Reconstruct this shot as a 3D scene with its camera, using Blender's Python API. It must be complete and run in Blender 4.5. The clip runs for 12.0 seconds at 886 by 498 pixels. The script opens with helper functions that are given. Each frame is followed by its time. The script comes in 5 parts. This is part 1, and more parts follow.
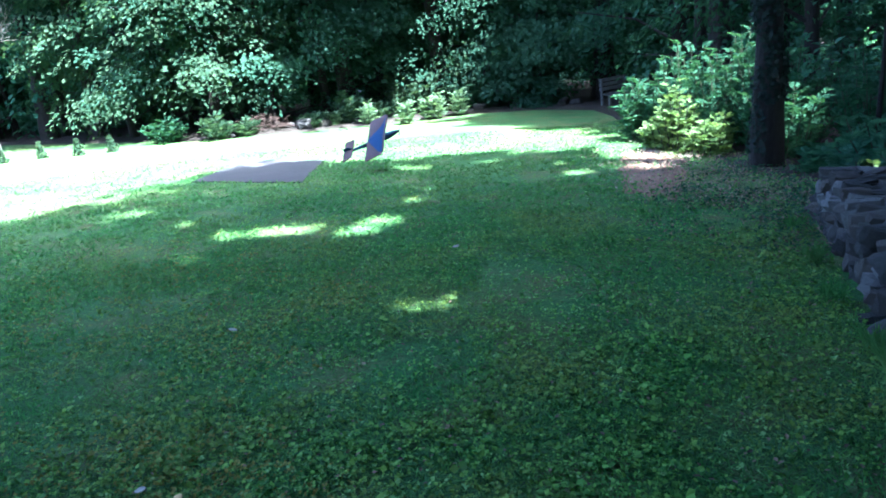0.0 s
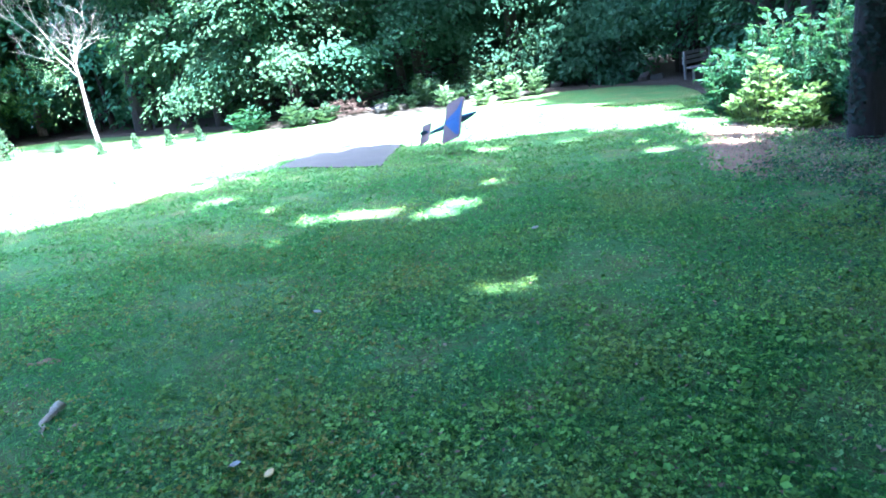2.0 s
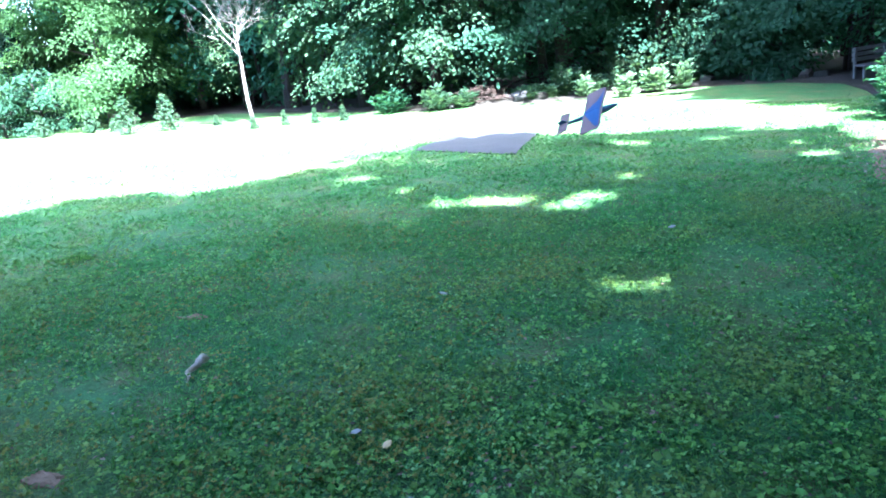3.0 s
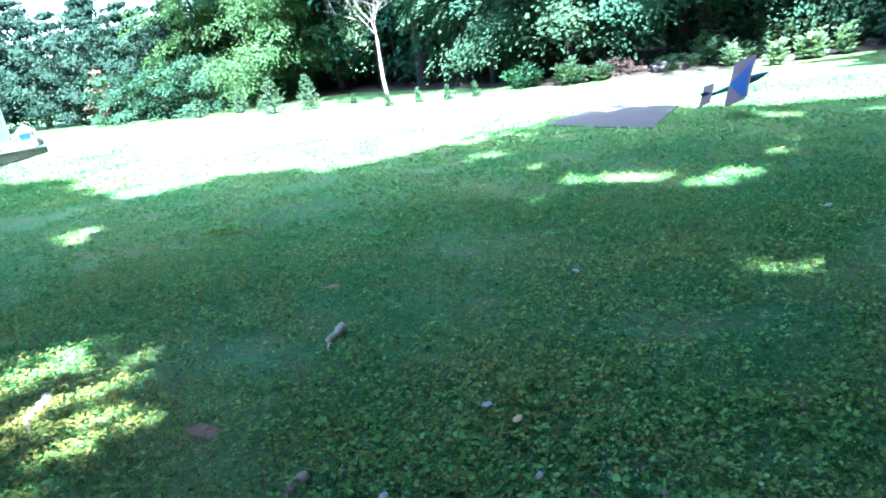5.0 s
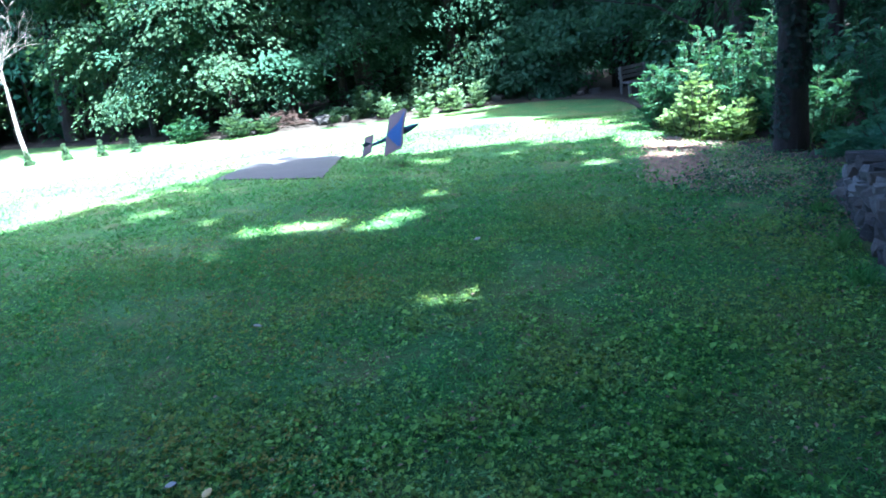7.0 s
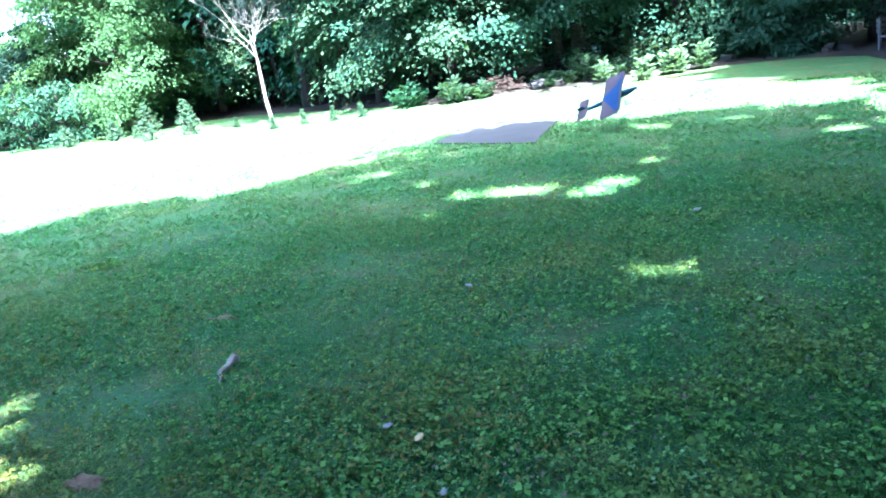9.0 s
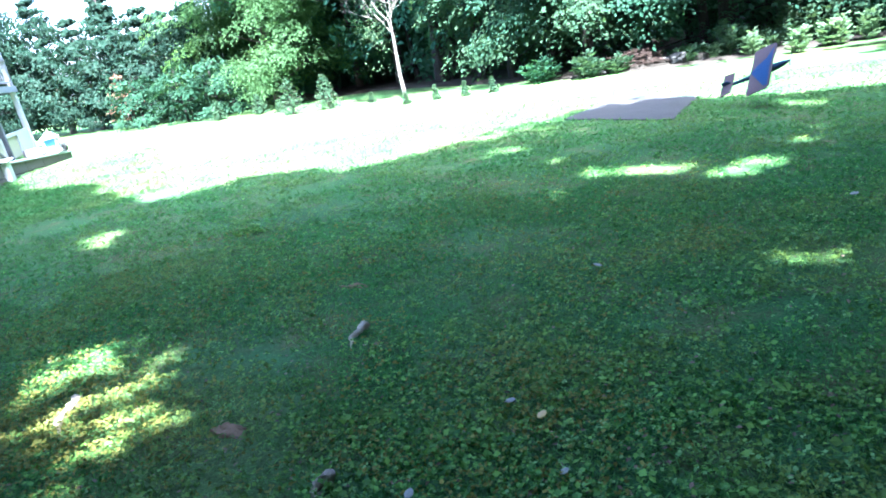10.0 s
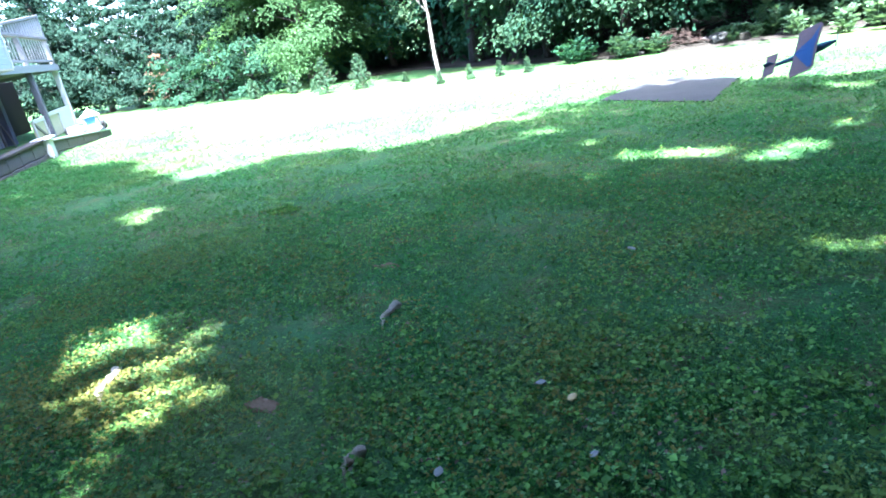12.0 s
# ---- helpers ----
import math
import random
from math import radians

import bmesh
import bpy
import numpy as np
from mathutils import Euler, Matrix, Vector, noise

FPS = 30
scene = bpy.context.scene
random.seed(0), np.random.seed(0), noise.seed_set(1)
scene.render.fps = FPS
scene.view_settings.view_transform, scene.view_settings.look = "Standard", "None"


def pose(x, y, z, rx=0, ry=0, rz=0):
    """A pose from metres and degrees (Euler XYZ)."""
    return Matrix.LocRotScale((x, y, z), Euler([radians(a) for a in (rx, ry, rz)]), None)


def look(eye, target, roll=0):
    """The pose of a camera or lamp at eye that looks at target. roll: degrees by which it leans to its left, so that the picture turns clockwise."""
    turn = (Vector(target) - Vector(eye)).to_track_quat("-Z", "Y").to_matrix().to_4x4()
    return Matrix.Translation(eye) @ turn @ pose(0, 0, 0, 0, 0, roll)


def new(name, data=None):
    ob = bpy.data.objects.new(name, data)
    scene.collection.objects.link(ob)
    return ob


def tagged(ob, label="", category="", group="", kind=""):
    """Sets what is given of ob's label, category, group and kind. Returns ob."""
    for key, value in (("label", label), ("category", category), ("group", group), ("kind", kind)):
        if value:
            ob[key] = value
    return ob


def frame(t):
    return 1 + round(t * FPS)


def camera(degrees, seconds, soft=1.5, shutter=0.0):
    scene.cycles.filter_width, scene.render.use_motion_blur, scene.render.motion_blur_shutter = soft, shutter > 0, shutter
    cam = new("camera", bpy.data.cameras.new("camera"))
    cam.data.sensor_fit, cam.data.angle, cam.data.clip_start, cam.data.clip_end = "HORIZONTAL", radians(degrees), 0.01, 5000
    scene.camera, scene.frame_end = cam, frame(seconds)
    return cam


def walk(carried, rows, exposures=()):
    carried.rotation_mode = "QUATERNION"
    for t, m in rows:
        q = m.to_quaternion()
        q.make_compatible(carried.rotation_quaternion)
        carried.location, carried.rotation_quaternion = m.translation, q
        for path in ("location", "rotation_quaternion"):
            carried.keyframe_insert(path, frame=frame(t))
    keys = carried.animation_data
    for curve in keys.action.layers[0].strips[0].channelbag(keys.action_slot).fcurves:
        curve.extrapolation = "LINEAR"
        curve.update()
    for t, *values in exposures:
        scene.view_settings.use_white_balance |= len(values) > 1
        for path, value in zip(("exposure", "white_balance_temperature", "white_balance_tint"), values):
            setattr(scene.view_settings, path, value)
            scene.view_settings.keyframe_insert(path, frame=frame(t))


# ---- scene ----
cam = camera(64.0, 12.0, soft=1.8)

# seconds, eye x, y, z, Euler x, y, z in degrees
PATH = [
    (0, -0.000, 0.095, 1.650, 71.80, 6.66, -1.93),
    (0.5, 0.003, 0.094, 1.650, 70.82, 7.57, -4.63),
    (1, 0.001, 0.094, 1.650, 70.61, 7.96, -3.47),
    (1.5, -0.003, 0.094, 1.650, 70.58, 8.80, -1.16),
    (2, -0.012, 0.094, 1.650, 71.15, 9.28, 3.84),
    (2.5, -0.020, 0.093, 1.650, 71.52, 9.08, 9.32),
    (3, -0.029, 0.091, 1.650, 71.89, 8.25, 15.06),
    (3.5, -0.038, 0.087, 1.650, 71.62, 8.69, 20.54),
    (3.7, -0.040, 0.086, 1.650, 71.51, 8.98, 21.92),
    (4.1, -0.045, 0.084, 1.650, 71.60, 9.70, 25.00),
    (4.6, -0.048, 0.082, 1.650, 71.60, 10.60, 26.60),
    (5.3, -0.040, 0.086, 1.650, 71.47, 10.65, 21.26),
    (5.5, -0.032, 0.089, 1.650, 71.08, 10.29, 16.07),
    (6, -0.005, 0.094, 1.650, 70.91, 7.20, 0.69),
    (6.5, -0.002, 0.095, 1.650, 71.17, 7.35, -1.51),
    (6.7, -0.002, 0.095, 1.650, 71.36, 7.82, -1.31),
    (7.5, -0.007, 0.095, 1.650, 71.50, 8.40, 1.40),
    (8.3, -0.019, 0.093, 1.650, 71.63, 9.89, 8.41),
    (8.5, -0.023, 0.092, 1.650, 71.67, 10.01, 10.44),
    (9, -0.032, 0.089, 1.650, 71.47, 11.02, 16.14),
    (9.5, -0.041, 0.086, 1.650, 71.59, 11.71, 21.59),
    (10, -0.048, 0.082, 1.650, 71.66, 12.17, 26.61),
    (10.5, -0.056, 0.077, 1.650, 71.63, 12.60, 31.69),
    (11, -0.059, 0.075, 1.650, 71.47, 13.00, 33.81),
    (11.5, -0.058, 0.075, 1.650, 71.33, 13.01, 33.47),
    (12, -0.052, 0.079, 1.650, 70.70, 12.19, 29.35),
]
# the camera opens up when the bright field leaves the picture's middle
EXPOSURE = [(0, 4.89), (0.6, 5.34), (1.5, 5.54), (2.0, 5.74), (2.5, 5.77), (3.6, 5.21), (5.5, 5.14), (6.0, 4.94), (6.7, 4.94), (8.5, 5.57), (9.0, 5.51), (9.5, 5.26), (10.1, 5.08), (11, 5.01), (12, 5.01)]
walk(cam, [(row[0], pose(*row[1:])) for row in PATH], exposures=[(t, stops, 4680 if t < 9.6 else 4830, 12.5 if t < 9.6 else 13) for t, stops in EXPOSURE])

# ---- light ----
SUN_AZ, SUN_EL = 138.0, 63.0  # clockwise from +y, and above the horizon
TO_SUN = Vector((math.sin(radians(SUN_AZ)) * math.cos(radians(SUN_EL)),
                 math.cos(radians(SUN_AZ)) * math.cos(radians(SUN_EL)), math.sin(radians(SUN_EL))))
world = bpy.data.worlds.new("sky")
scene.world = world
world.use_nodes = True
sky = world.node_tree.nodes.new("ShaderNodeTexSky")
sky.sky_type, sky.sun_disc = "NISHITA", False
sky.sun_elevation, sky.sun_rotation = radians(SUN_EL), radians(SUN_AZ)
sky.dust_density, sky.ozone_density = 4.0, 0.4  # summer haze
background = world.node_tree.nodes["Background"]
background.inputs["Strength"].default_value = 0.11
world.node_tree.links.new(sky.outputs["Color"], background.inputs["Color"])
sun = new("sun", bpy.data.lights.new("sun", "SUN"))
sun.data.energy, sun.data.angle, sun.data.color = 4.6, radians(0.65), (1.0, 0.91, 0.74)
sun.matrix_world = look(TO_SUN * 60, (0, 0, 0))


# ---- materials ----
class Nodes:
    """A small helper that strings shader nodes together."""

    def __init__(self, name):
        self.mat = bpy.data.materials.new(name)
        self.mat.use_nodes = True
        self.tree = self.mat.node_tree
        self.bsdf = self.tree.nodes["Principled BSDF"]
        self.out = self.tree.nodes["Material Output"]

    def add(self, kind, **values):
        node = self.tree.nodes.new(kind)
        for key, value in values.items():
            if key in node.inputs:
                node.inputs[key].default_value = value
        return node

    def link(self, a, b):
        self.tree.links.new(a, b)

    def coords(self):
        return self.add("ShaderNodeTexCoord").outputs["Object"]

    def noise(self, scale, detail=4.0, rough=0.6, where=None):
        n = self.add("ShaderNodeTexNoise", Scale=scale, Detail=detail, Roughness=rough)
        self.link(where or self.coords(), n.inputs["Vector"])
        return n.outputs["Fac"]

    def ramp(self, fac, *stops):
        r = self.add("ShaderNodeValToRGB")
        e = r.color_ramp.elements
        while len(e) < len(stops):
            e.new(0.5)
        for el, (pos, col) in zip(e, stops):
            el.position, el.color = pos, (*col, 1)
        self.link(fac, r.inputs["Fac"])
        return r.outputs["Color"]

    def mix(self, fac, a, b, blend="MIX"):
        m = self.tree.nodes.new("ShaderNodeMix")
        m.data_type, m.blend_type = "RGBA", blend
        for sock, v in ((m.inputs[0], fac), (m.inputs[6], a), (m.inputs[7], b)):
            if isinstance(v, (int, float)):
                sock.default_value = v
            elif isinstance(v, tuple):
                sock.default_value = (*v, 1)
            else:
                self.link(v, sock)
        return m.outputs[2]

    def bump(self, height, strength=0.4, distance=0.02):
        b = self.add("ShaderNodeBump", Strength=strength, Distance=distance)
        self.link(height, b.inputs["Height"])
        self.link(b.outputs["Normal"], self.bsdf.inputs["Normal"])

    def finish(self, color, rough=0.8, metal=0.0, spec=None):
        if isinstance(color, tuple):
            self.bsdf.inputs["Base Color"].default_value = (*color, 1)
        else:
            self.link(color, self.bsdf.inputs["Base Color"])
        self.bsdf.inputs["Roughness"].default_value = rough
        self.bsdf.inputs["Metallic"].default_value = metal
        if spec is not None:
            self.bsdf.inputs["Specular IOR Level"].default_value = spec
        return self.mat


def leaf_material(name, dark, light, rough=0.5, through_light=0.35, spec=0.4, dry=None):
    """Leaves: each its own green, lighter and darker boughs, and some light that shines through."""
    n = Nodes(name)
    rnd = n.add("ShaderNodeNewGeometry").outputs["Random Per Island"]
    col = n.ramp(rnd, (0.0, dark), (0.6, tuple((a + b) / 2 for a, b in zip(dark, light))), (1.0, light))
    col = n.mix(n.noise(0.45, 2), col, n.mix(1.0, col, (0.55, 0.62, 0.6), "MULTIPLY"))
    if dry:
        col = n.mix(n.ramp(n.noise(0.8, 4, 0.65), (0.43, (0, 0, 0)), (0.66, (0.55, 0.55, 0.55))), col, dry)
    n.finish(col, rough, spec=spec)
    trans = n.add("ShaderNodeBsdfTranslucent")
    n.link(n.mix(1.0, col, (1.0, 1.0, 0.55), "MULTIPLY"), trans.inputs["Color"])
    m = n.add("ShaderNodeMixShader")
    m.inputs[0].default_value = through_light
    n.link(n.bsdf.outputs[0], m.inputs[1])
    n.link(trans.outputs[0], m.inputs[2])
    n.link(m.outputs[0], n.out.inputs["Surface"])
    return n.mat


def bark_material(name, dark, light, scale=9.0):
    n = Nodes(name)
    c = n.coords()
    mp = n.add("ShaderNodeMapping")
    mp.inputs["Scale"].default_value = (1, 1, 0.18)
    n.link(c, mp.inputs["Vector"])
    f = n.noise(scale, 6, 0.7, mp.outputs["Vector"])
    col = n.mix(n.noise(1.3, 3), n.ramp(f, (0.3, dark), (0.7, light)), dark)
    n.bump(f, 1.0, 0.06)
    return n.finish(col, 0.9, spec=0.2)


def lawn_material():
    """Thin soil and thatch under mown grass, with mossy, dry and bare patches."""
    n = Nodes("lawn_soil")
    c = n.coords()
    big, mid, fine = n.noise(0.35, 3, 0.6, c), n.noise(2.2, 5, 0.65, c), n.noise(38, 4, 0.7, c)
    col = n.ramp(big, (0.3, (0.030, 0.082, 0.026)), (0.52, (0.047, 0.110, 0.033)), (0.72, (0.088, 0.120, 0.034)))
    col = n.mix(n.ramp(mid, (0.48, (0, 0, 0)), (0.68, (0.9, 0.9, 0.9))), col, (0.098, 0.098, 0.038))
    col = n.mix(n.ramp(fine, (0.34, (0.7, 0.7, 0.7)), (0.58, (0, 0, 0))), col, (0.020, 0.030, 0.012))
    tiny = n.noise(130, 3, 0.7, c)
    col = n.mix(n.ramp(tiny, (0.40, (0.85, 0.85, 0.85)), (0.56, (0, 0, 0))), col, n.mix(1.0, col, (0.58, 0.60, 0.56), "MULTIPLY"))
    col = n.mix(n.ramp(tiny, (0.54, (0, 0, 0)), (0.68, (0.8, 0.8, 0.8))), col, n.mix(1.0, col, (1.7, 1.55, 1.5), "MULTIPLY"))
    n.bump(fine, 0.6, 0.03)
    return n.finish(col, 0.95, spec=0.05)


def soil_material(name, dark, light, scale=14.0):
    n = Nodes(name)
    f, g = n.noise(scale, 6, 0.7), n.noise(1.7, 3)
    col = n.mix(g, n.ramp(f, (0.3, dark), (0.7, light)), light)
    n.bump(f, 0.8, 0.04)
    return n.finish(col, 0.95, spec=0.1)


M_LAWN = lawn_material()
M_GRASS = leaf_material("grass_blade", (0.050, 0.144, 0.046), (0.112, 0.238, 0.076), 0.8, 0.5, 0.03, (0.150, 0.195, 0.066))
M_WEED = leaf_material("weed_leaf", (0.024, 0.076, 0.015), (0.180, 0.330, 0.066), 0.7, 0.3, 0.06, (0.150, 0.160, 0.036))
M_FOREST = leaf_material("forest_leaf", (0.032, 0.074, 0.046), (0.047, 0.092, 0.056), 0.8, 0.55, 0.03)
M_MAPLE = leaf_material("maple_leaf", (0.036, 0.073, 0.042), (0.066, 0.104, 0.056), 0.8, 0.55, 0.03)
# darker copy of forest_leaf: lets unseen crowns dim the near lawn more
M_DIMLEAF = leaf_material("dim_canopy_leaf", (0.018, 0.046, 0.024), (0.036, 0.078, 0.040), 0.7, 0.22, 0.1)
M_DEEP = leaf_material("deep_shade_leaf", (0.042, 0.104, 0.068), (0.070, 0.150, 0.094), 0.8, 0.55, 0.03)
M_BRIGHT = leaf_material("yellow_green_leaf", (0.068, 0.130, 0.052), (0.108, 0.176, 0.074), 0.8, 0.72, 0.03)
M_SUMAC = leaf_material("bush_leaf", (0.022, 0.064, 0.034), (0.052, 0.112, 0.058), 0.8, 0.45, 0.05)
M_PINE = leaf_material("pine_needle", (0.010, 0.023, 0.015), (0.027, 0.045, 0.030), 0.85, 0.3, 0.03)
M_RUST = leaf_material("rusty_needle", (0.07, 0.035, 0.018), (0.13, 0.075, 0.04), 0.8, 0.15, 0.2)
M_BARK = bark_material("bark", (0.035, 0.028, 0.022), (0.14, 0.115, 0.09))
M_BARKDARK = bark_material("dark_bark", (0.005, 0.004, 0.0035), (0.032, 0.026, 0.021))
M_DEAD = bark_material("dead_wood", (0.10, 0.088, 0.075), (0.22, 0.20, 0.175), 14)
M_RED = soil_material("red_soil", (0.050, 0.029, 0.018), (0.145, 0.092, 0.060))
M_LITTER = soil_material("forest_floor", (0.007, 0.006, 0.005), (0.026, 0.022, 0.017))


def pad_material():
    n = Nodes("pad_mat")
    f, g = n.noise(60, 4, 0.7), n.noise(0.9, 4, 0.6)
    col = n.mix(g, n.ramp(f, (0.35, (0.025, 0.024, 0.023)), (0.65, (0.046, 0.043, 0.040))), (0.032, 0.033, 0.028))
    n.bump(f, 0.3, 0.006)
    return n.finish(col, 0.9, spec=0.2)


def stone_material():
    n = Nodes("field_stone")
    info = n.add("ShaderNodeObjectInfo").outputs["Random"]
    f, g = n.noise(7, 7, 0.7), n.noise(40, 4, 0.7)
    tone = n.ramp(info, (0.0, (0.007, 0.0065, 0.006)), (0.35, (0.020, 0.020, 0.019)), (0.6, (0.032, 0.026, 0.019)), (1.0, (0.09, 0.09, 0.086)))
    col = n.mix(n.ramp(f, (0.35, (0, 0, 0)), (0.7, (0.6, 0.6, 0.6))), tone, (0.024, 0.024, 0.022))
    col = n.mix(n.ramp(g, (0.6, (0, 0, 0)), (0.75, (0.5, 0.5, 0.5))), col, (0.11, 0.11, 0.11))
    n.bump(f, 0.8, 0.03)
    return n.finish(col, 0.9, spec=0.25)


M_PAD, M_STONE = pad_material(), stone_material()


# ---- mesh helpers ----
def empty(name, x=0.0, y=0.0, z=0.0, turn=0.0):
    ob = new(name)
    ob.empty_display_size = 0.2
    ob.matrix_basis = pose(x, y, z, 0, 0, turn)
    return ob


def raw_mesh(name, verts, faces, material, smooth=False):
    """A mesh from arrays: verts (n, 3), faces (m, 3) or (m, 4)."""
    verts, faces = np.asarray(verts, np.float32), np.asarray(faces, np.int32)
    me = bpy.data.meshes.new(name)
    k = faces.shape[1]
    me.vertices.add(len(verts))
    me.vertices.foreach_set("co", verts.ravel())
    me.loops.add(faces.size)
    me.loops.foreach_set("vertex_index", faces.ravel())
    me.polygons.add(len(faces))
    me.polygons.foreach_set("loop_start", np.arange(0, faces.size, k, dtype=np.int32))
    me.polygons.foreach_set("use_smooth", np.full(len(faces), smooth))
    me.update(calc_edges=True)
    me.materials.append(material)
    return me


def under(ob, parent, label=""):
    ob.parent = parent
    if label:
        ob["label"] = label
    return ob


def part(name, bm, material, parent=None, label="", smooth=False):
    me = bpy.data.meshes.new(name)
    if smooth:
        for f in bm.faces:
            f.smooth = True
    bm.to_mesh(me)
    bm.free()
    me.materials.append(material)
    ob = new(name, me)
    return under(ob, parent, label) if parent else ob


def box(bm, x0, x1, y0, y1, z0, z1, bevel=0.0, m=None):
    made = bmesh.ops.create_cube(bm, size=1.0)["verts"]
    for v in made:
        v.co = Vector(((x0 + x1) / 2 + v.co.x * (x1 - x0), (y0 + y1) / 2 + v.co.y * (y1 - y0), (z0 + z1) / 2 + v.co.z * (z1 - z0)))
    if bevel:
        edges = list({e for v in made for e in v.link_edges})
        made = list({v for f in bmesh.ops.bevel(bm, geom=edges, offset=bevel, segments=1, affect="EDGES")["faces"] for v in f.verts} | {v for v in made if v.is_valid})
    if m is not None:
        for v in made:
            v.co = m @ v.co
    return made


def box_part(name, parent, material, x0, x1, y0, y1, z0, z1, bevel=0.0, m=None, label=""):
    bm = bmesh.new()
    box(bm, x0, x1, y0, y1, z0, z1, bevel, m)
    return part(name, bm, material, parent, label)


def tube(points, radii, sides=8, wobble=0.0, rng=None):
    """Verts and quads of a tapered, bent tube, closed at its end."""
    pts = [Vector(p) for p in points]
    verts, faces = [], []
    for i, p in enumerate(pts):
        d = (pts[min(i + 1, len(pts) - 1)] - pts[max(i - 1, 0)]).normalized()
        side = d.cross(Vector((0.31, 0.95, 0.1))).normalized()
        up = d.cross(side)
        for k in range(sides):
            a = 2 * math.pi * k / sides
            r = radii[i] * (1 + (rng.uniform(-wobble, wobble) if wobble else 0))
            verts.append(p + side * (math.cos(a) * r) + up * (math.sin(a) * r))
    for i in range(len(pts) - 1):
        for k in range(sides):
            a, b = i * sides + k, i * sides + (k + 1) % sides
            faces.append((a, b, b + sides, a + sides))
    return [tuple(v) for v in verts], faces


def tubes_mesh(name, tubes, material):
    verts, faces = [], []
    for v, f in tubes:
        o = len(verts)
        verts += v
        faces += [tuple(i + o for i in q) for q in f]
    return raw_mesh(name, verts, faces, material, True)


def leaf_arrays(centres, size, rng, flat=0.5, slim=0.5, axes=None, normals=None, fold=0.25):
    """Folded diamond leaves round the centres: verts and quads (two a leaf). flat: how level they lie (0 to 1)."""
    n = len(centres)
    if normals is None:
        normals = rng.normal(size=(n, 3))
        normals[:, 2] = np.abs(normals[:, 2])
        normals = normals * (1 - flat) + np.array([0, 0, 1.0]) * flat
    normals = normals / np.linalg.norm(normals, axis=1)[:, None]
    if axes is None:
        axes = rng.normal(size=(n, 3))
    axes = axes - normals * (axes * normals).sum(1)[:, None]
    axes /= np.linalg.norm(axes, axis=1)[:, None] + 1e-9
    side = np.cross(normals, axes)
    s = (np.asarray(size) * rng.uniform(0.65, 1.3, n))[:, None]
    tip, tail = centres + axes * s * 0.55, centres - axes * s * 0.45
    l = centres + side * s * slim * 0.5 + normals * s * fold * 0.4 + axes * s * 0.05
    r = centres - side * s * slim * 0.5 + normals * s * fold * 0.4 + axes * s * 0.05
    verts = np.stack([tail, r, tip, l], 1).reshape(-1, 3)
    base = np.arange(n)[:, None] * 4
    faces = (base[:, :, None] + np.array([[0, 1, 2], [0, 2, 3]])[None]).reshape(-1, 3)
    return verts, faces


def sprays(rng, anchors, outward, leaves, radius, size, droop=0.35, flat=0.62, thick=0.16):
    """Leaf places in flat, slightly hanging sprays, as twigs hold them. anchors, outward: (n, 3)."""
    n = len(anchors)
    a = np.repeat(np.arange(n), leaves)
    r = radius * np.sqrt(rng.uniform(0, 1, n * leaves)) * np.repeat(rng.uniform(0.6, 1.35, n), leaves)
    w = rng.uniform(0, 2 * np.pi, n * leaves)
    p = np.stack([r * np.cos(w), r * np.sin(w), rng.normal(0, radius * thick, n * leaves)], 1)
    out = outward[a]
    p += out * (radius * 0.4)
    p[:, 2] -= droop * r * r / max(radius, 0.01)
    tilt = (p * out).sum(1)
    p[:, 2] -= 0.3 * tilt
    tilt_all = np.repeat(rng.normal(size=(n, 3)) * 0.3, leaves, 0)
    normals = rng.normal(size=(n * leaves, 3)) * (1 - flat) * 0.34 + tilt_all + np.array([0, 0, flat * 0.8]) + out * 0.55
    axes = p + rng.normal(size=p.shape) * radius * 0.4
    return anchors[a] + p, normals, axes


# ---- ground ----
def ground_z(x, y):
    """The lawn falls gently away from the viewer and towards the wood on the far side; it levels out beyond."""
    r = math.hypot(x, y)
    k = 1.0 if r < 34 else (34 + 40 * math.tanh((r - 34) / 40)) / r
    rough = noise.noise(Vector((x * 0.35, y * 0.35, 3.0))) * 0.025 + noise.noise(Vector((x * 1.4, y * 1.4, 9.0))) * 0.010
    return (-0.036 * x - 0.054 * y) * k + rough * min(1.0, r / 5)


def ground():
    xs = np.unique(np.concatenate([np.arange(-34, 18.01, 0.5), np.array([-900, -400, -200, -120, -80, -60, -46, -40, 24, 32, 44, 60, 100, 200, 400, 900])]))
    ys = np.unique(np.concatenate([np.arange(-6, 30.01, 0.5), np.array([-900, -400, -200, -100, -60, -40, -25, -15, -10, 36, 44, 60, 90, 160, 300, 900])]))
    verts = [(x, y, ground_z(x, y)) for y in ys for x in xs]
    w = len(xs)
    faces = [(j * w + i, j * w + i + 1, (j + 1) * w + i + 1, (j + 1) * w + i) for j in range(len(ys) - 1) for i in range(w - 1)]
    ob = new("ground", raw_mesh("ground", verts, faces, M_LAWN, True))
    return tagged(ob, "mown lawn of grass and low weeds, sloping gently", "lawn", kind="structure")


ground()


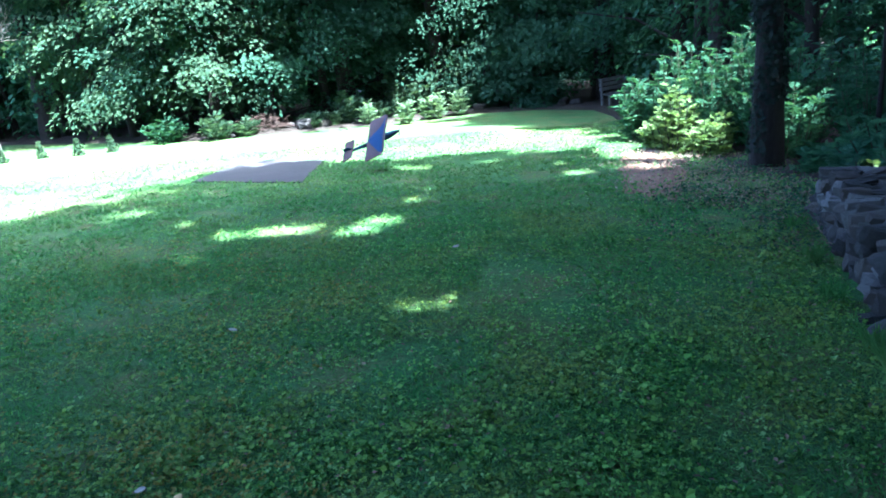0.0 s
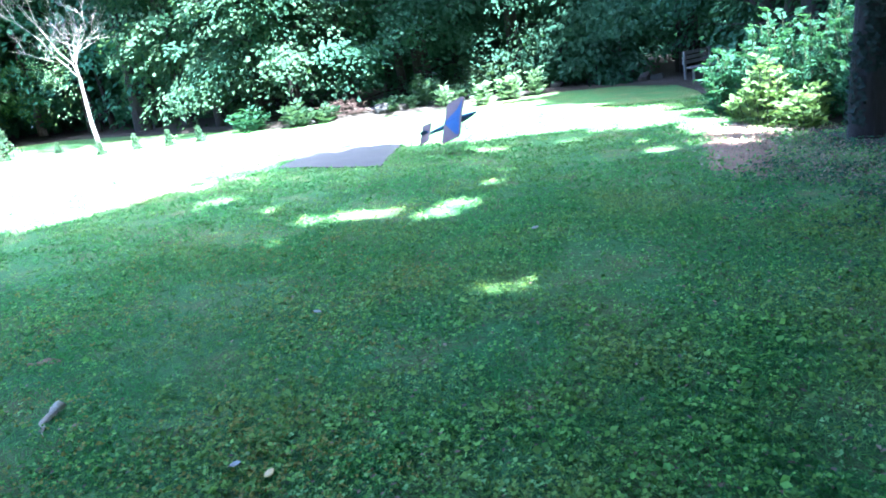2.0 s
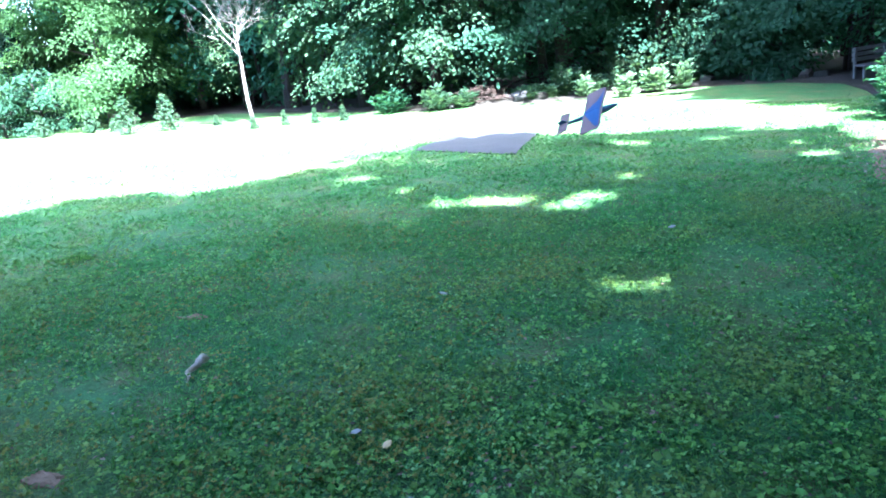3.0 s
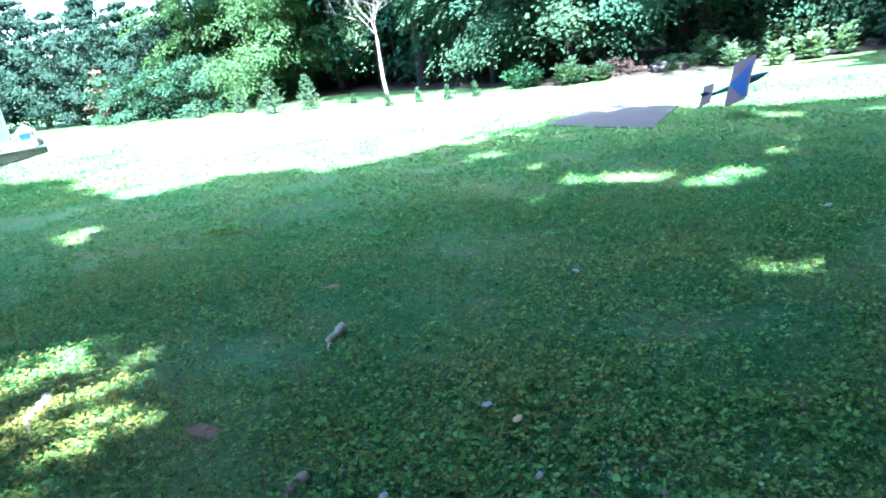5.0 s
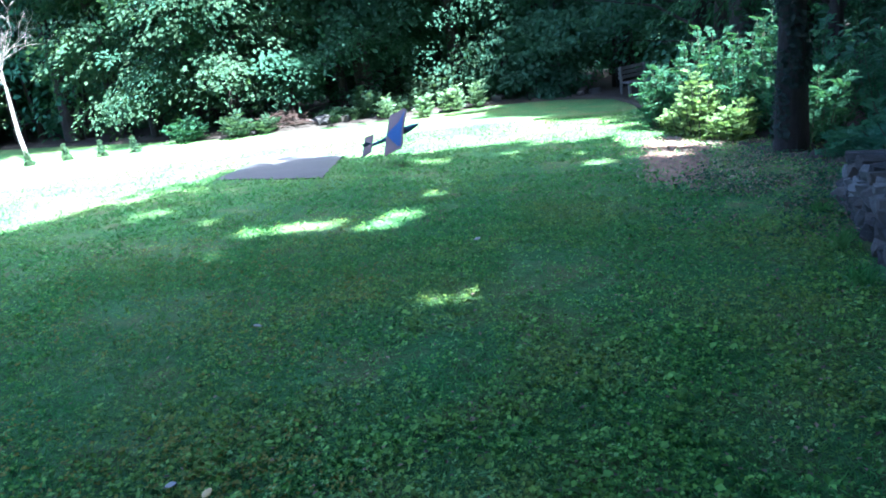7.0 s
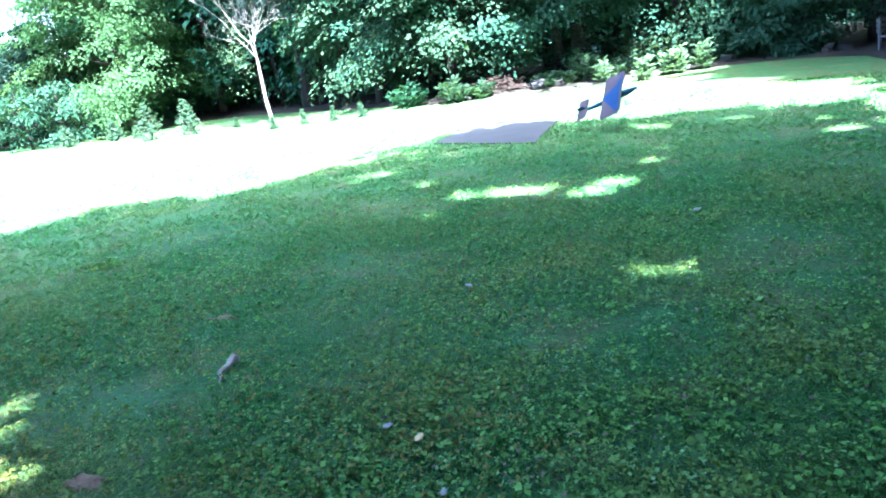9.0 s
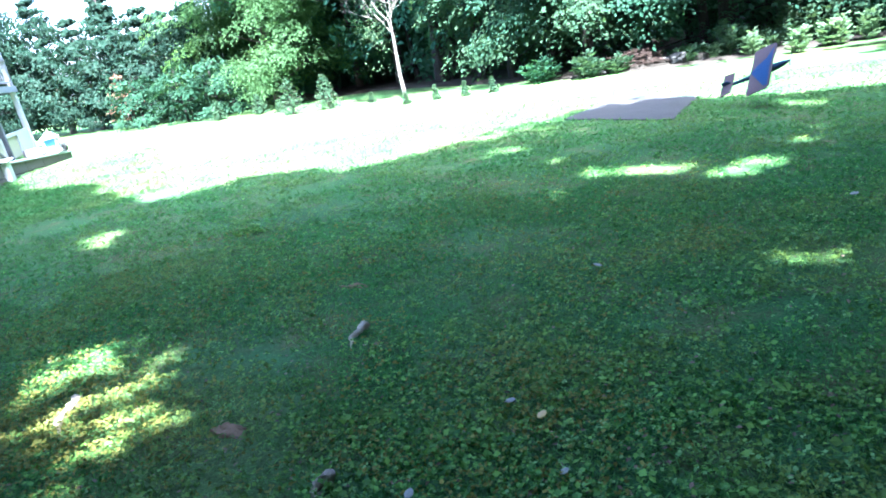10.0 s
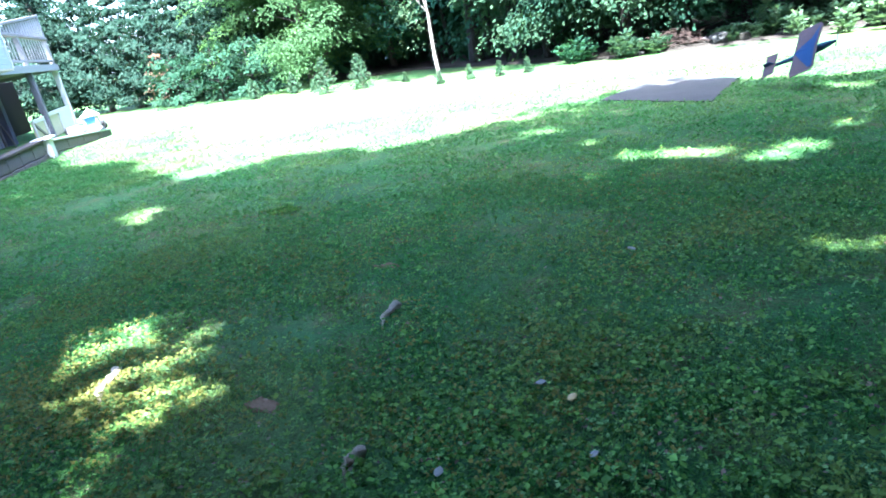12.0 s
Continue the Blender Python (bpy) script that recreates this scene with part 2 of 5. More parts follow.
# ---- trees ----
def tree(name, x, y, height, crown_low, radius, material, seed, label, trunk_r=0.16, limbs=9, spray_count=110, leaves=26,
         leaf=0.2, spray=0.75, bark=None, group="", lean=(0, 0), slim=0.55, flat=0.62, keep=None, category="tree", low_wide=0.6, droop=0.35, bend=0.03):
    """A broadleaf tree: tapered bent trunk with limbs, and a crown of leaf sprays with gaps between them."""
    rng = np.random.default_rng(seed)
    pyr = random.Random(seed)
    z0 = ground_z(x, y) - 0.05
    root = empty(name, x, y, z0)
    tagged(root, label, category, group)
    top = Vector((lean[0] * height, lean[1] * height, height))
    steps = 7
    spine = [Vector((top.x * s * s + math.sin(s * 5 + seed) * bend * height * s * (1 - s), top.y * s * s + math.cos(s * 4 + seed) * bend * height * s * (1 - s), height * s)) for s in [i / steps for i in range(steps + 1)]]
    radii = [trunk_r * (1.35 if i == 0 else 1.0) * (1 - 0.85 * i / steps) for i in range(steps + 1)]
    if keep is not None:
        stands = keep(np.array(spine) + np.array([x, y, z0]))
        cut = 3
        while cut < steps and stands[cut + 1]:
            cut += 1
        tubes = [tube(spine[:cut + 1], radii[:cut + 1], 14, 0.07, pyr)]
    else:
        tubes = [tube(spine, radii, 10, 0.08, pyr)]
    tips = []
    for i in range(limbs):
        s = (crown_low + (height * 0.95 - crown_low) * (i + pyr.random() * 0.7) / limbs) / height
        s = min(s, 0.97)
        k = int(s * steps)
        base = spine[k].lerp(spine[min(k + 1, steps)], s * steps - k)
        a = i * 2.4 + pyr.uniform(-0.5, 0.5)
        q = (s * height - crown_low) / max(0.1, height - crown_low)
        reach = radius * (low_wide + (1 - low_wide) * min(1, q * 3)) * math.sqrt(max(0.05, 1 - q ** 2.4)) * pyr.uniform(0.8, 1.1)
        rise = pyr.uniform(0.1, 0.45) * reach
        end = base + Vector((math.cos(a) * reach, math.sin(a) * reach, rise))
        mid = base.lerp(end, 0.5) + Vector((0, 0, rise * 0.25))
        r0 = max(0.02, trunk_r * (1 - 0.8 * s) * 0.4)
        if keep is None or (s * steps <= cut and keep(np.array([base, mid, end]) + np.array([x, y, z0])).all()):
            tubes.append(tube([base, mid, end], [r0, r0 * 0.6, r0 * 0.2], 5))
        tips.append((base, mid, end))
    under(new("trunk", tubes_mesh("trunk", tubes, bark or M_BARKDARK)), root)
    anchors, outs = [], []
    for i in range(spray_count):
        base, mid, end = tips[i % len(tips)]
        s = pyr.random() ** 0.55
        p = mid.lerp(end, s * 2 - 1) if s > 0.5 else base.lerp(mid, s * 2)
        p = p + Vector((pyr.gauss(0, 0.25), pyr.gauss(0, 0.25), pyr.gauss(0, 0.22))) * radius * 0.55
        o = Vector((p.x - spine[3].x, p.y - spine[3].y, 0.0))
        o = o.normalized() if o.length > 0.01 else Vector((1, 0, 0))
        p.z = max(p.z, 0.25)
        anchors.append(p)
        outs.append(o)
    c, nrm, ax = sprays(rng, np.array(anchors), np.array(outs), leaves, spray, leaf, flat=flat, droop=droop)
    c[:, 2] = np.maximum(c[:, 2], 0.08)
    if keep is not None:
        sel = keep(c + np.array([x, y, z0]))
        c, nrm, ax = c[sel], nrm[sel], ax[sel]
    v, f = leaf_arrays(c, leaf, rng, axes=ax, normals=nrm, slim=slim)
    under(new("crown", raw_mesh("crown", v, f, material)), root)
    return root


def shaded_clear(p):
    """The same for the low crowns, with the gaps left wide open."""
    return shaded(p, 0.0)


# where the canopy keeps the sun off the lawn: the far rim of the shade, and the shaded far corner
SHADE_EDGE = [(-30, 13.0), (-17.2, 10.4), (-15.4, 9.1), (-12.64, 9.01), (-9.57, 7.33), (-8.58, 7.68), (-8.49, 8.7), (-7.78, 8.88), (-6.41, 8.79), (-5.84, 9.48), (-5.59, 9.9), (-5.51, 11.13), (-5.24, 11.64), (-4.48, 12.96), (-3.26, 14.15), (-1.89, 13.06), (-0.38, 12.6), (0.97, 12.52), (2.12, 12.04), (2.79, 12.03), (5.0, 12.4), (6.2, 16), (30, 18)]
# gaps in the canopy, by the sun flecks that they throw: centre, half length, half width, turn in degrees, and the share of leaves left in the gap
FLECKS = [(-3.61, 2.43, 0.2, 0.2, 0, 0.02), (-3.11, 1.67, 0.22, 0.12, 0, 0.04), (-3.16, 1.96, 0.12, 0.2, 0, 0.05), (-1.88, 7.46, 0.62, 0.24, -6, 0.0), (-1.38, 7.57, 0.16, 0.12, 0, 0.007), (-0.81, 7.05, 0.39, 0.16, -11, 0.007), (-0.65, 7.56, 0.21, 0.22, 0, 0.007), (-0.68, 7.3, 0.28, 0.16, 10, 0.03),
          (-0.49, 7.73, 0.15, 0.11, 32, 0.017), (-0.33, 8.56, 0.2, 0.14, 0, 0.021), (-0.27, 9.29, 0.18, 0.14, 0, 0.021), (-0.23, 4.69, 0.31, 0.12, -5, 0.021),
          (-0.13, 4.44, 0.13, 0.13, 0, 0.035), (-3.07, 8.22, 0.17, 0.1, 0, 0.017), (-4.12, 9.33, 0.19, 0.1, 0, 0.035), (-2.5, 6.57, 0.13, 0.11, 0, 0.087),
          (-5.13, 5.8, 0.16, 0.14, 0, 0.105), (-4.16, 4.78, 0.22, 0.12, 0, 0.14), (-7.68, 5.24, 0.7, 0.22, 132, 0.017), (-7.76, 5.31, 0.29, 0.26, 0, 0.07),
          (-12.57, 6.52, 0.34, 0.21, 0, 0.07), (-4.28, 2.76, 0.3, 0.26, 50, 0.03), (-3.93, 2.41, 0.39, 0.28, 30, 0.07), (-4.15, 2.14, 0.27, 0.16, 96, 0.021),
          (-3.55, 2.07, 0.26, 0.24, 0, 0.035), (-3.7, 1.94, 0.24, 0.16, 0, 0.07), (-3.31, 2.13, 0.34, 0.26, 0, 0.122), (-3.12, 1.5, 0.23, 0.12, 25, 0.07),
          (-4.3, 2.55, 0.42, 0.3, 40, 0.05), (-3.75, 2.72, 0.25, 0.12, 20, 0.03), (-3.45, 1.8, 0.3, 0.16, -20, 0.02), (-3.15, 1.42, 0.26, 0.18, 0, 0.03), (-3.6, 2.0, 0.3, 0.22, 0, 0.02), (-5.2, 2.25, 0.16, 0.14, 0, 0.03), (-0.42, 11.38, 0.59, 0.16, -46, 0.017), (-0.58, 10.26, 0.14, 0.1, 0, 0.035), (0.78, 10.79, 0.24, 0.12, 0, 0.035),
          (2.02, 10.53, 0.38, 0.18, 26, 0.035), (1.94, 9.61, 0.28, 0.16, 14, 0.017), (0.87, 11.35, 0.29, 0.13, 0, 0.017), (1.48, 12.0, 0.34, 0.16, 0, 0.035),
          (-3.41, 13.35, 0.18, 0.16, 0, 0.017), (-2.63, 13.6, 0.18, 0.14, 0, 0.028), (-3.5, 10.45, 0.34, 0.12, 0, 0.175), (-4.0, 9.16, 0.24, 0.12, 0, 0.14),
          (2.63, 9.91, 0.3, 0.35, 0, 0.03), (3.6, 11.25, 0.8, 1.2, 0, 0.06), (3.9, 11.0, 1.4, 2.2, -12, 0.25), (2.84, 9.3, 0.3, 0.4, -10, 0.06),
          (2.97, 11.52, 0.5, 0.9, 0, 0.0), (4.18, 6.64, 0.45, 0.45, 0, 0.0), (3.3, 10.14, 0.4, 0.7, 0, 0.0), (2.99, 10.72, 0.6, 1.0, 0, 0.0),
          (3.11, 10.03, 0.5, 0.55, 0, 0.0), (4.39, 9.3, 0.4, 0.55, 0, 0.0), (4.9, 8.8, 0.5, 0.5, 0, 0.3), (5.5, 9.6, 0.6, 0.6, 0, 0.35)]


# trims the unseen crowns to a hand-set outline of shade and flecks
def shaded(p, extra=0.006):
    """Which leaves of the tall trees stay: those that keep the sun off the shaded parts of the lawn, but for the gaps in the canopy."""
    s = (p[:, 2] + 0.036 * p[:, 0] + 0.054 * p[:, 1]) / (TO_SUN.z + 0.036 * TO_SUN.x + 0.054 * TO_SUN.y)
    gx, gy = p[:, 0] - TO_SUN.x * s, p[:, 1] - TO_SUN.y * s
    ex, ey = np.array(SHADE_EDGE).T
    wave = 0.10 * np.sin(gx * 2.3) + 0.09 * np.sin(gx * 5.1 + 1.0) + 0.06 * np.sin(gx * 11.7) + 0.04 * np.sin(gx * 19.3)
    ok = gy < np.interp(gx, ex, ey) + wave - 0.2
    dice = np.random.default_rng(len(p))
    chance, soft = dice.uniform(0, 1, len(p)), dice.uniform(0.4, 2.0, len(p))
    for cx, cy, a, b, turn, kept in FLECKS:
        c, w = math.cos(radians(turn)), math.sin(radians(turn))
        u, v = (gx - cx) * c + (gy - cy) * w, -(gx - cx) * w + (gy - cy) * c
        ok &= ((u / (a + 0.08)) ** 2 + (v / (b + 0.08)) ** 2 > soft) | (chance < kept + extra)
    corner = (gy > 13.2) & (gx > 4.5 - (gy - 12.0) * 0.57 + 0.4 * np.sin(gy * 3.1) + 0.25 * np.sin(gy * 7.7))
    return ok | corner


# the edge of the wood, from beside the bare tree round to the far corner of the lawn
WOOD = "trees along the edge of the wood"
EDGE = [(-16.07, 28.36), (-13.98, 27.07), (-11.63, 25.86), (-9.45, 23.12), (-7.87, 22.79), (-6.44, 22.01), (-4.80, 22.64), (-3.20, 23.21), (-1.46, 24.60), (0.42, 24.60), (2.03, 24.23), (3.77, 23.71), (5.36, 22.81), (7.16, 20.91)]
for i, (x, y) in enumerate(EDGE):
    front = i in (3, 5, 9)
    tree("forest_tree", x, y, 8.4 + (i * 37 % 5) * 0.7, (3.6 if i < 3 else 0.3 + (i % 3) * 0.25), 2.5, M_MAPLE if front else M_FOREST, 40 + i,
         "tall leafy tree with pale sunlit sprays at the wood's edge" if front else "tall dark green leafy tree at the wood's edge",
         trunk_r=0.12 + 0.02 * (i % 3), limbs=22, spray_count=300 if front else 330, leaves=50, leaf=0.145 if front else 0.13, spray=0.72, group=WOOD, low_wide=0.9, slim=0.7)
for i in range(3, 17):
    a = radians(-44 + i * 4.4)
    d = 29.5 + (i * 53 % 4)
    tree("forest_tree", d * math.sin(a), d * math.cos(a), 13 + i % 3, 0.6, 3.2, M_DEEP, 80 + i, "tall tree deep in the shaded wood", trunk_r=0.2, limbs=22,
         spray_count=170, leaves=32, leaf=0.28, spray=1.0, group="trees deep in the wood", low_wide=0.9)


def clear_of_maple(p):
    """Leaves that leave the sun on the pale tree at the wood's edge."""
    to = np.array([-7.6, 21.3, 0.2]) - p
    side = to - np.outer(to @ np.array(TO_SUN), np.array(TO_SUN))
    d = np.linalg.norm(side, axis=1)
    rim = np.array([0.0, 20.6, -0.4]) - p
    q = np.linalg.norm((rim - np.outer(rim @ np.array(TO_SUN), np.array(TO_SUN))) * np.array([0.4, 1, 1]), axis=1)
    sprays_to = np.array([0.1, 22.6, -1.3]) - p
    u = np.linalg.norm(sprays_to - np.outer(sprays_to @ np.array(TO_SUN), np.array(TO_SUN)), axis=1)
    return (d > 1.5 + 0.5 * np.sin(p[:, 0] * 3) + 0.4 * np.sin(p[:, 2] * 4)) & (q > 0.9) & (u > 1.7 + 0.4 * np.sin(p[:, 0] * 4))


# tall crowns added above the view, over the rim, to shade the leaves below
for i, (x, y) in enumerate([(-13.42, 25.65), (-11.07, 24.44), (-2.52, 23.21), (0.50, 23.60), (3.07, 23.28), (5.57, 22.42), (8.15, 20.36), (-14.90, 29.20), (-8.11, 25.66)]):
    tree("canopy_tree", x, y, 17 + i % 3, 5.6, 4.3, M_FOREST, 120 + i, "tall canopy tree added to shade the rim of the wood", trunk_r=0.24, limbs=24,
         spray_count=440, leaves=34, leaf=0.5, spray=0.95, group="canopy trees over the rim", low_wide=0.95, keep=clear_of_maple, slim=0.6)


def far_woods():
    rng = np.random.default_rng(11)
    n = 45000
    a = np.radians(rng.uniform(-43, 62, n))
    d = rng.uniform(36, 52, n)
    x, y = d * np.sin(a), d * np.cos(a)
    z = np.where(rng.uniform(0, 1, n) < 0.2, rng.uniform(-4.5, 0, n), rng.uniform(-1.0, 15, n) * rng.uniform(0.75, 1, n) * np.where(a < -0.4, 0.5, 1.0))
    c = np.stack([x, y, z], 1)
    v, f = leaf_arrays(c, 0.9, rng, flat=0.3, slim=0.8)
    tagged(new("far_woods", raw_mesh("far_woods", v, f, M_DEEP)), "dense dark foliage far inside the wood", "woods", kind="stuff")


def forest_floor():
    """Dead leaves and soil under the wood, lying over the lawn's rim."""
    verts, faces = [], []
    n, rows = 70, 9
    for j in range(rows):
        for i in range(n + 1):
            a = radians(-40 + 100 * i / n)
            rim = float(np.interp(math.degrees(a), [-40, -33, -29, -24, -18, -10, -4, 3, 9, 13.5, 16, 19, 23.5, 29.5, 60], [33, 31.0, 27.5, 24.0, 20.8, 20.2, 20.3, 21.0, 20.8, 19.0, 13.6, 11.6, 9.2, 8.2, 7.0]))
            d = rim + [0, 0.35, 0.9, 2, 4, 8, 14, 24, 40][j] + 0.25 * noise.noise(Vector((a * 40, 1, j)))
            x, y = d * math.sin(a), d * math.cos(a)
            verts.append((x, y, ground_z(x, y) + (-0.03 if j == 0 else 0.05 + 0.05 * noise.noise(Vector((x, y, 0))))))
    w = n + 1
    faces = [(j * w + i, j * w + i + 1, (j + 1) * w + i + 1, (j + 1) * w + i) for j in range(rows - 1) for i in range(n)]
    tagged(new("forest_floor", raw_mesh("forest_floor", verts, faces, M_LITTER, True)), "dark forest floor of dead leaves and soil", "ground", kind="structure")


far_woods()
forest_floor()

# tall trees on the side of the wall
# those level with or behind the viewer are unseen, added to block skylight
for i, (x, y, h) in enumerate([(6.49, 17.28, 15), (8.81, 15.36, 17), (8.19, 18.97, 16), (10.91, 12.08, 17), (12.21, 15.73, 18), (9.55, 10.25, 11), (12.50, 9.00, 12), (9.59, 20.94, 12), (14.50, 12.50, 13), (8.60, 7.40, 11), (7.80, 3.60, 10), (7.20, 0.60, 10), (7.60, -2.60, 10), (10.50, 5.50, 11), (10.00, 1.50, 11), (5.50, -5.00, 10), (6.40, 2.00, 9), (9.00, -5.00, 11), (2.00, -6.00, 10), (13.00, 0.00, 12), (6.20, -1.20, 9), (14.50, 6.00, 13), (16.50, 10.00, 14), (16.00, 16.00, 15), (12.38, 19.41, 14), (18.00, 13.50, 15), (11.46, 23.53, 14), (6.66, 12.50, 7)]):
    near = y > 4 and x < 10
    tree("forest_tree", x, y, h, 0.5, 2.8, M_DEEP if i % 3 else M_FOREST, 140 + i, "leafy tree crowding the shaded side of the lawn", trunk_r=0.15, limbs=22,
         spray_count=240 if y > 4 else 120, leaves=36 if near else 30, leaf=0.165 if near else 0.2 if y > 4 else 0.28, spray=0.7, group="trees beside the stone wall", low_wide=0.95, keep=shaded)
def shaded_but_rim(p):
    return shaded(p) & clear_of_maple(p)


# tall trees added over the far corner, crowns unseen, to shade the wood behind
for i, (x, y, h) in enumerate([(6.6, 16.2, 19), (8.8, 17.4, 20), (6.9, 19.6, 19), (10.6, 15.6, 20)]):
    tree("canopy_tree", x, y, h, 7.0, 4.6, M_FOREST, 400 + i, "tall leafy tree added to shade the wood behind the corner", trunk_r=0.22, limbs=24, spray_count=320, leaves=28, leaf=0.4, spray=1.0, group="tall trees at the far corner", keep=shaded_but_rim, slim=0.7, low_wide=0.95)
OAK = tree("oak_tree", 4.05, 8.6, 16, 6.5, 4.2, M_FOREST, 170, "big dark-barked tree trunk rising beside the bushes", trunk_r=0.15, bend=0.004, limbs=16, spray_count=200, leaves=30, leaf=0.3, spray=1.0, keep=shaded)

# tall shade trees behind and beside the viewer
SHADE = [(-13, -10), (-8, -9), (-2.5, -9), (3, -10), (8, -9), (13, -8), (-17, -4), (-11.5, -3.5), (-5.5, -3.5), (0.5, -4), (6, -4), (11, -3), (-8.5, 0.2), (-3.0, -0.4), (3.0, 0.2), (8, 1.5), (12.5, 3), (-20, -8), (-23, -3), (4.6, -1.5), (6.6, 5.6), (9.5, 6.0), (-7, -0.6), (-12, -0.5), (13, 7.5), (16.5, 5)]
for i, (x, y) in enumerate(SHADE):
    tree("shade_tree", x, y, 20.0 + i % 3, 9.5, 5.4, M_DIMLEAF, 300 + i, "tall leafy shade tree standing over the near lawn", trunk_r=0.3, limbs=20,
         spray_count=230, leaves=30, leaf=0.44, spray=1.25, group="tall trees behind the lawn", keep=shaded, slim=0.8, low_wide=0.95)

# low dense trees added out of sight on the wall side, dimming near lawn
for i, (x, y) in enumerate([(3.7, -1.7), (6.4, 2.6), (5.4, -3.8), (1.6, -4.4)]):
    tree("unseen_low_tree", x, y, 6.5, 1.6, 2.6, M_DIMLEAF, 180 + i, "low dense unseen tree added to dim the near lawn", trunk_r=0.12, limbs=20, spray_count=230, leaves=32, leaf=0.22, spray=0.7, group="low trees behind the lawn", low_wide=1.0, keep=shaded_clear)


# wide low crowns added above the view to dim the near lawn
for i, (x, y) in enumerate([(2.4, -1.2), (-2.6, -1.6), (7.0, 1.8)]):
    tree("shade_tree", x, y, 10.5, 4.4, 6.2, M_DIMLEAF, 360 + i, "broad unseen tree added to dim the near lawn", trunk_r=0.22, limbs=26, spray_count=330, leaves=28, leaf=0.36, spray=1.0, group="broad trees behind the lawn", low_wide=1.0, keep=shaded_clear)

# low-limbed trees added out of view, so the near lawn gets less sky
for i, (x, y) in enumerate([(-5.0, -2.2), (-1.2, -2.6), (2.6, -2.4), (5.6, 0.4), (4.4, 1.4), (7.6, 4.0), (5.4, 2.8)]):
    tree("shade_tree", x, y, 9.5, 3.5, 3.9, M_DIMLEAF, 340 + i, "low-limbed unseen tree added to dim the near lawn", trunk_r=0.18, limbs=20, spray_count=260, leaves=30, leaf=0.26, spray=0.8, group="low-limbed trees behind the lawn", low_wide=1.0, keep=shaded_clear)


def ivy(trunk, radius, top, seed):
    """Dark ivy leaves hugging a trunk, in uneven patches."""
    rng = np.random.default_rng(seed)
    n = 3600
    z, a = rng.uniform(0.25, top, n), rng.uniform(0, 2 * np.pi, n)
    patch = np.array([noise.noise(Vector((math.cos(q) * 0.9, math.sin(q) * 0.9, h * 1.1))) + 0.25 * h / top for q, h in zip(a, z)])
    z, a = z[patch > -0.05], a[patch > -0.05]
    out = np.stack([np.cos(a), np.sin(a), np.full(len(a), 0.25)], 1)
    c = out * (radius * (1 - 0.05 * z) + rng.uniform(0.0, 0.06, len(a)))[:, None]
    c[:, 2] = z
    v, f = leaf_arrays(c, 0.07, rng, axes=rng.normal(size=c.shape) + np.array([0, 0, -0.8]), normals=out + rng.normal(size=c.shape) * 0.35, slim=0.85)
    under(new("ivy", raw_mesh("ivy", v, f, M_IVY)), trunk, "dark ivy leaves on the bark")


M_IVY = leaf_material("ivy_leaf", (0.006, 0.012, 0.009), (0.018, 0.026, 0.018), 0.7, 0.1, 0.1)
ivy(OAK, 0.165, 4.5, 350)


# ---- landing pad ----
def landing_pad():
    corners = [(-2.05, 13.36), (-2.07, 10.8), (-4.07, 11.86), (-3.75, 14.21)]
    n = 10
    verts, faces = [], []
    for lift in (0.016, 0.0):
        for j in range(n + 1):
            for i in range(n + 1):
                u, v = i / n, j / n
                x = (1 - v) * ((1 - u) * corners[2][0] + u * corners[1][0]) + v * ((1 - u) * corners[3][0] + u * corners[0][0])
                y = (1 - v) * ((1 - u) * corners[2][1] + u * corners[1][1]) + v * ((1 - u) * corners[3][1] + u * corners[0][1])
                verts.append((x, y, ground_z(x, y) + lift + (0.008 * noise.noise(Vector((x * 2, y * 2, 0))) if lift else -0.02)))
    m = (n + 1) ** 2
    faces = [(j * (n + 1) + i, j * (n + 1) + i + 1, (j + 1) * (n + 1) + i + 1, (j + 1) * (n + 1) + i) for j in range(n) for i in range(n)]
    rim = [i for i in range(n + 1)] + [j * (n + 1) + n for j in range(1, n + 1)] + [n * (n + 1) + i for i in range(n - 1, -1, -1)] + [j * (n + 1) for j in range(n - 1, 0, -1)]
    faces += [(rim[k], rim[k] + m, rim[(k + 1) % len(rim)] + m, rim[(k + 1) % len(rim)]) for k in range(len(rim))]
    tagged(new("landing_pad", raw_mesh("landing_pad", verts, faces, M_PAD)), "flat purplish grey landing mat lying on the lawn", "mat")


landing_pad()


# ---- bare tree ----
M_SPROUT = leaf_material("sprout_leaf", (0.09, 0.15, 0.08), (0.18, 0.25, 0.15), 0.8, 0.45, 0.05)


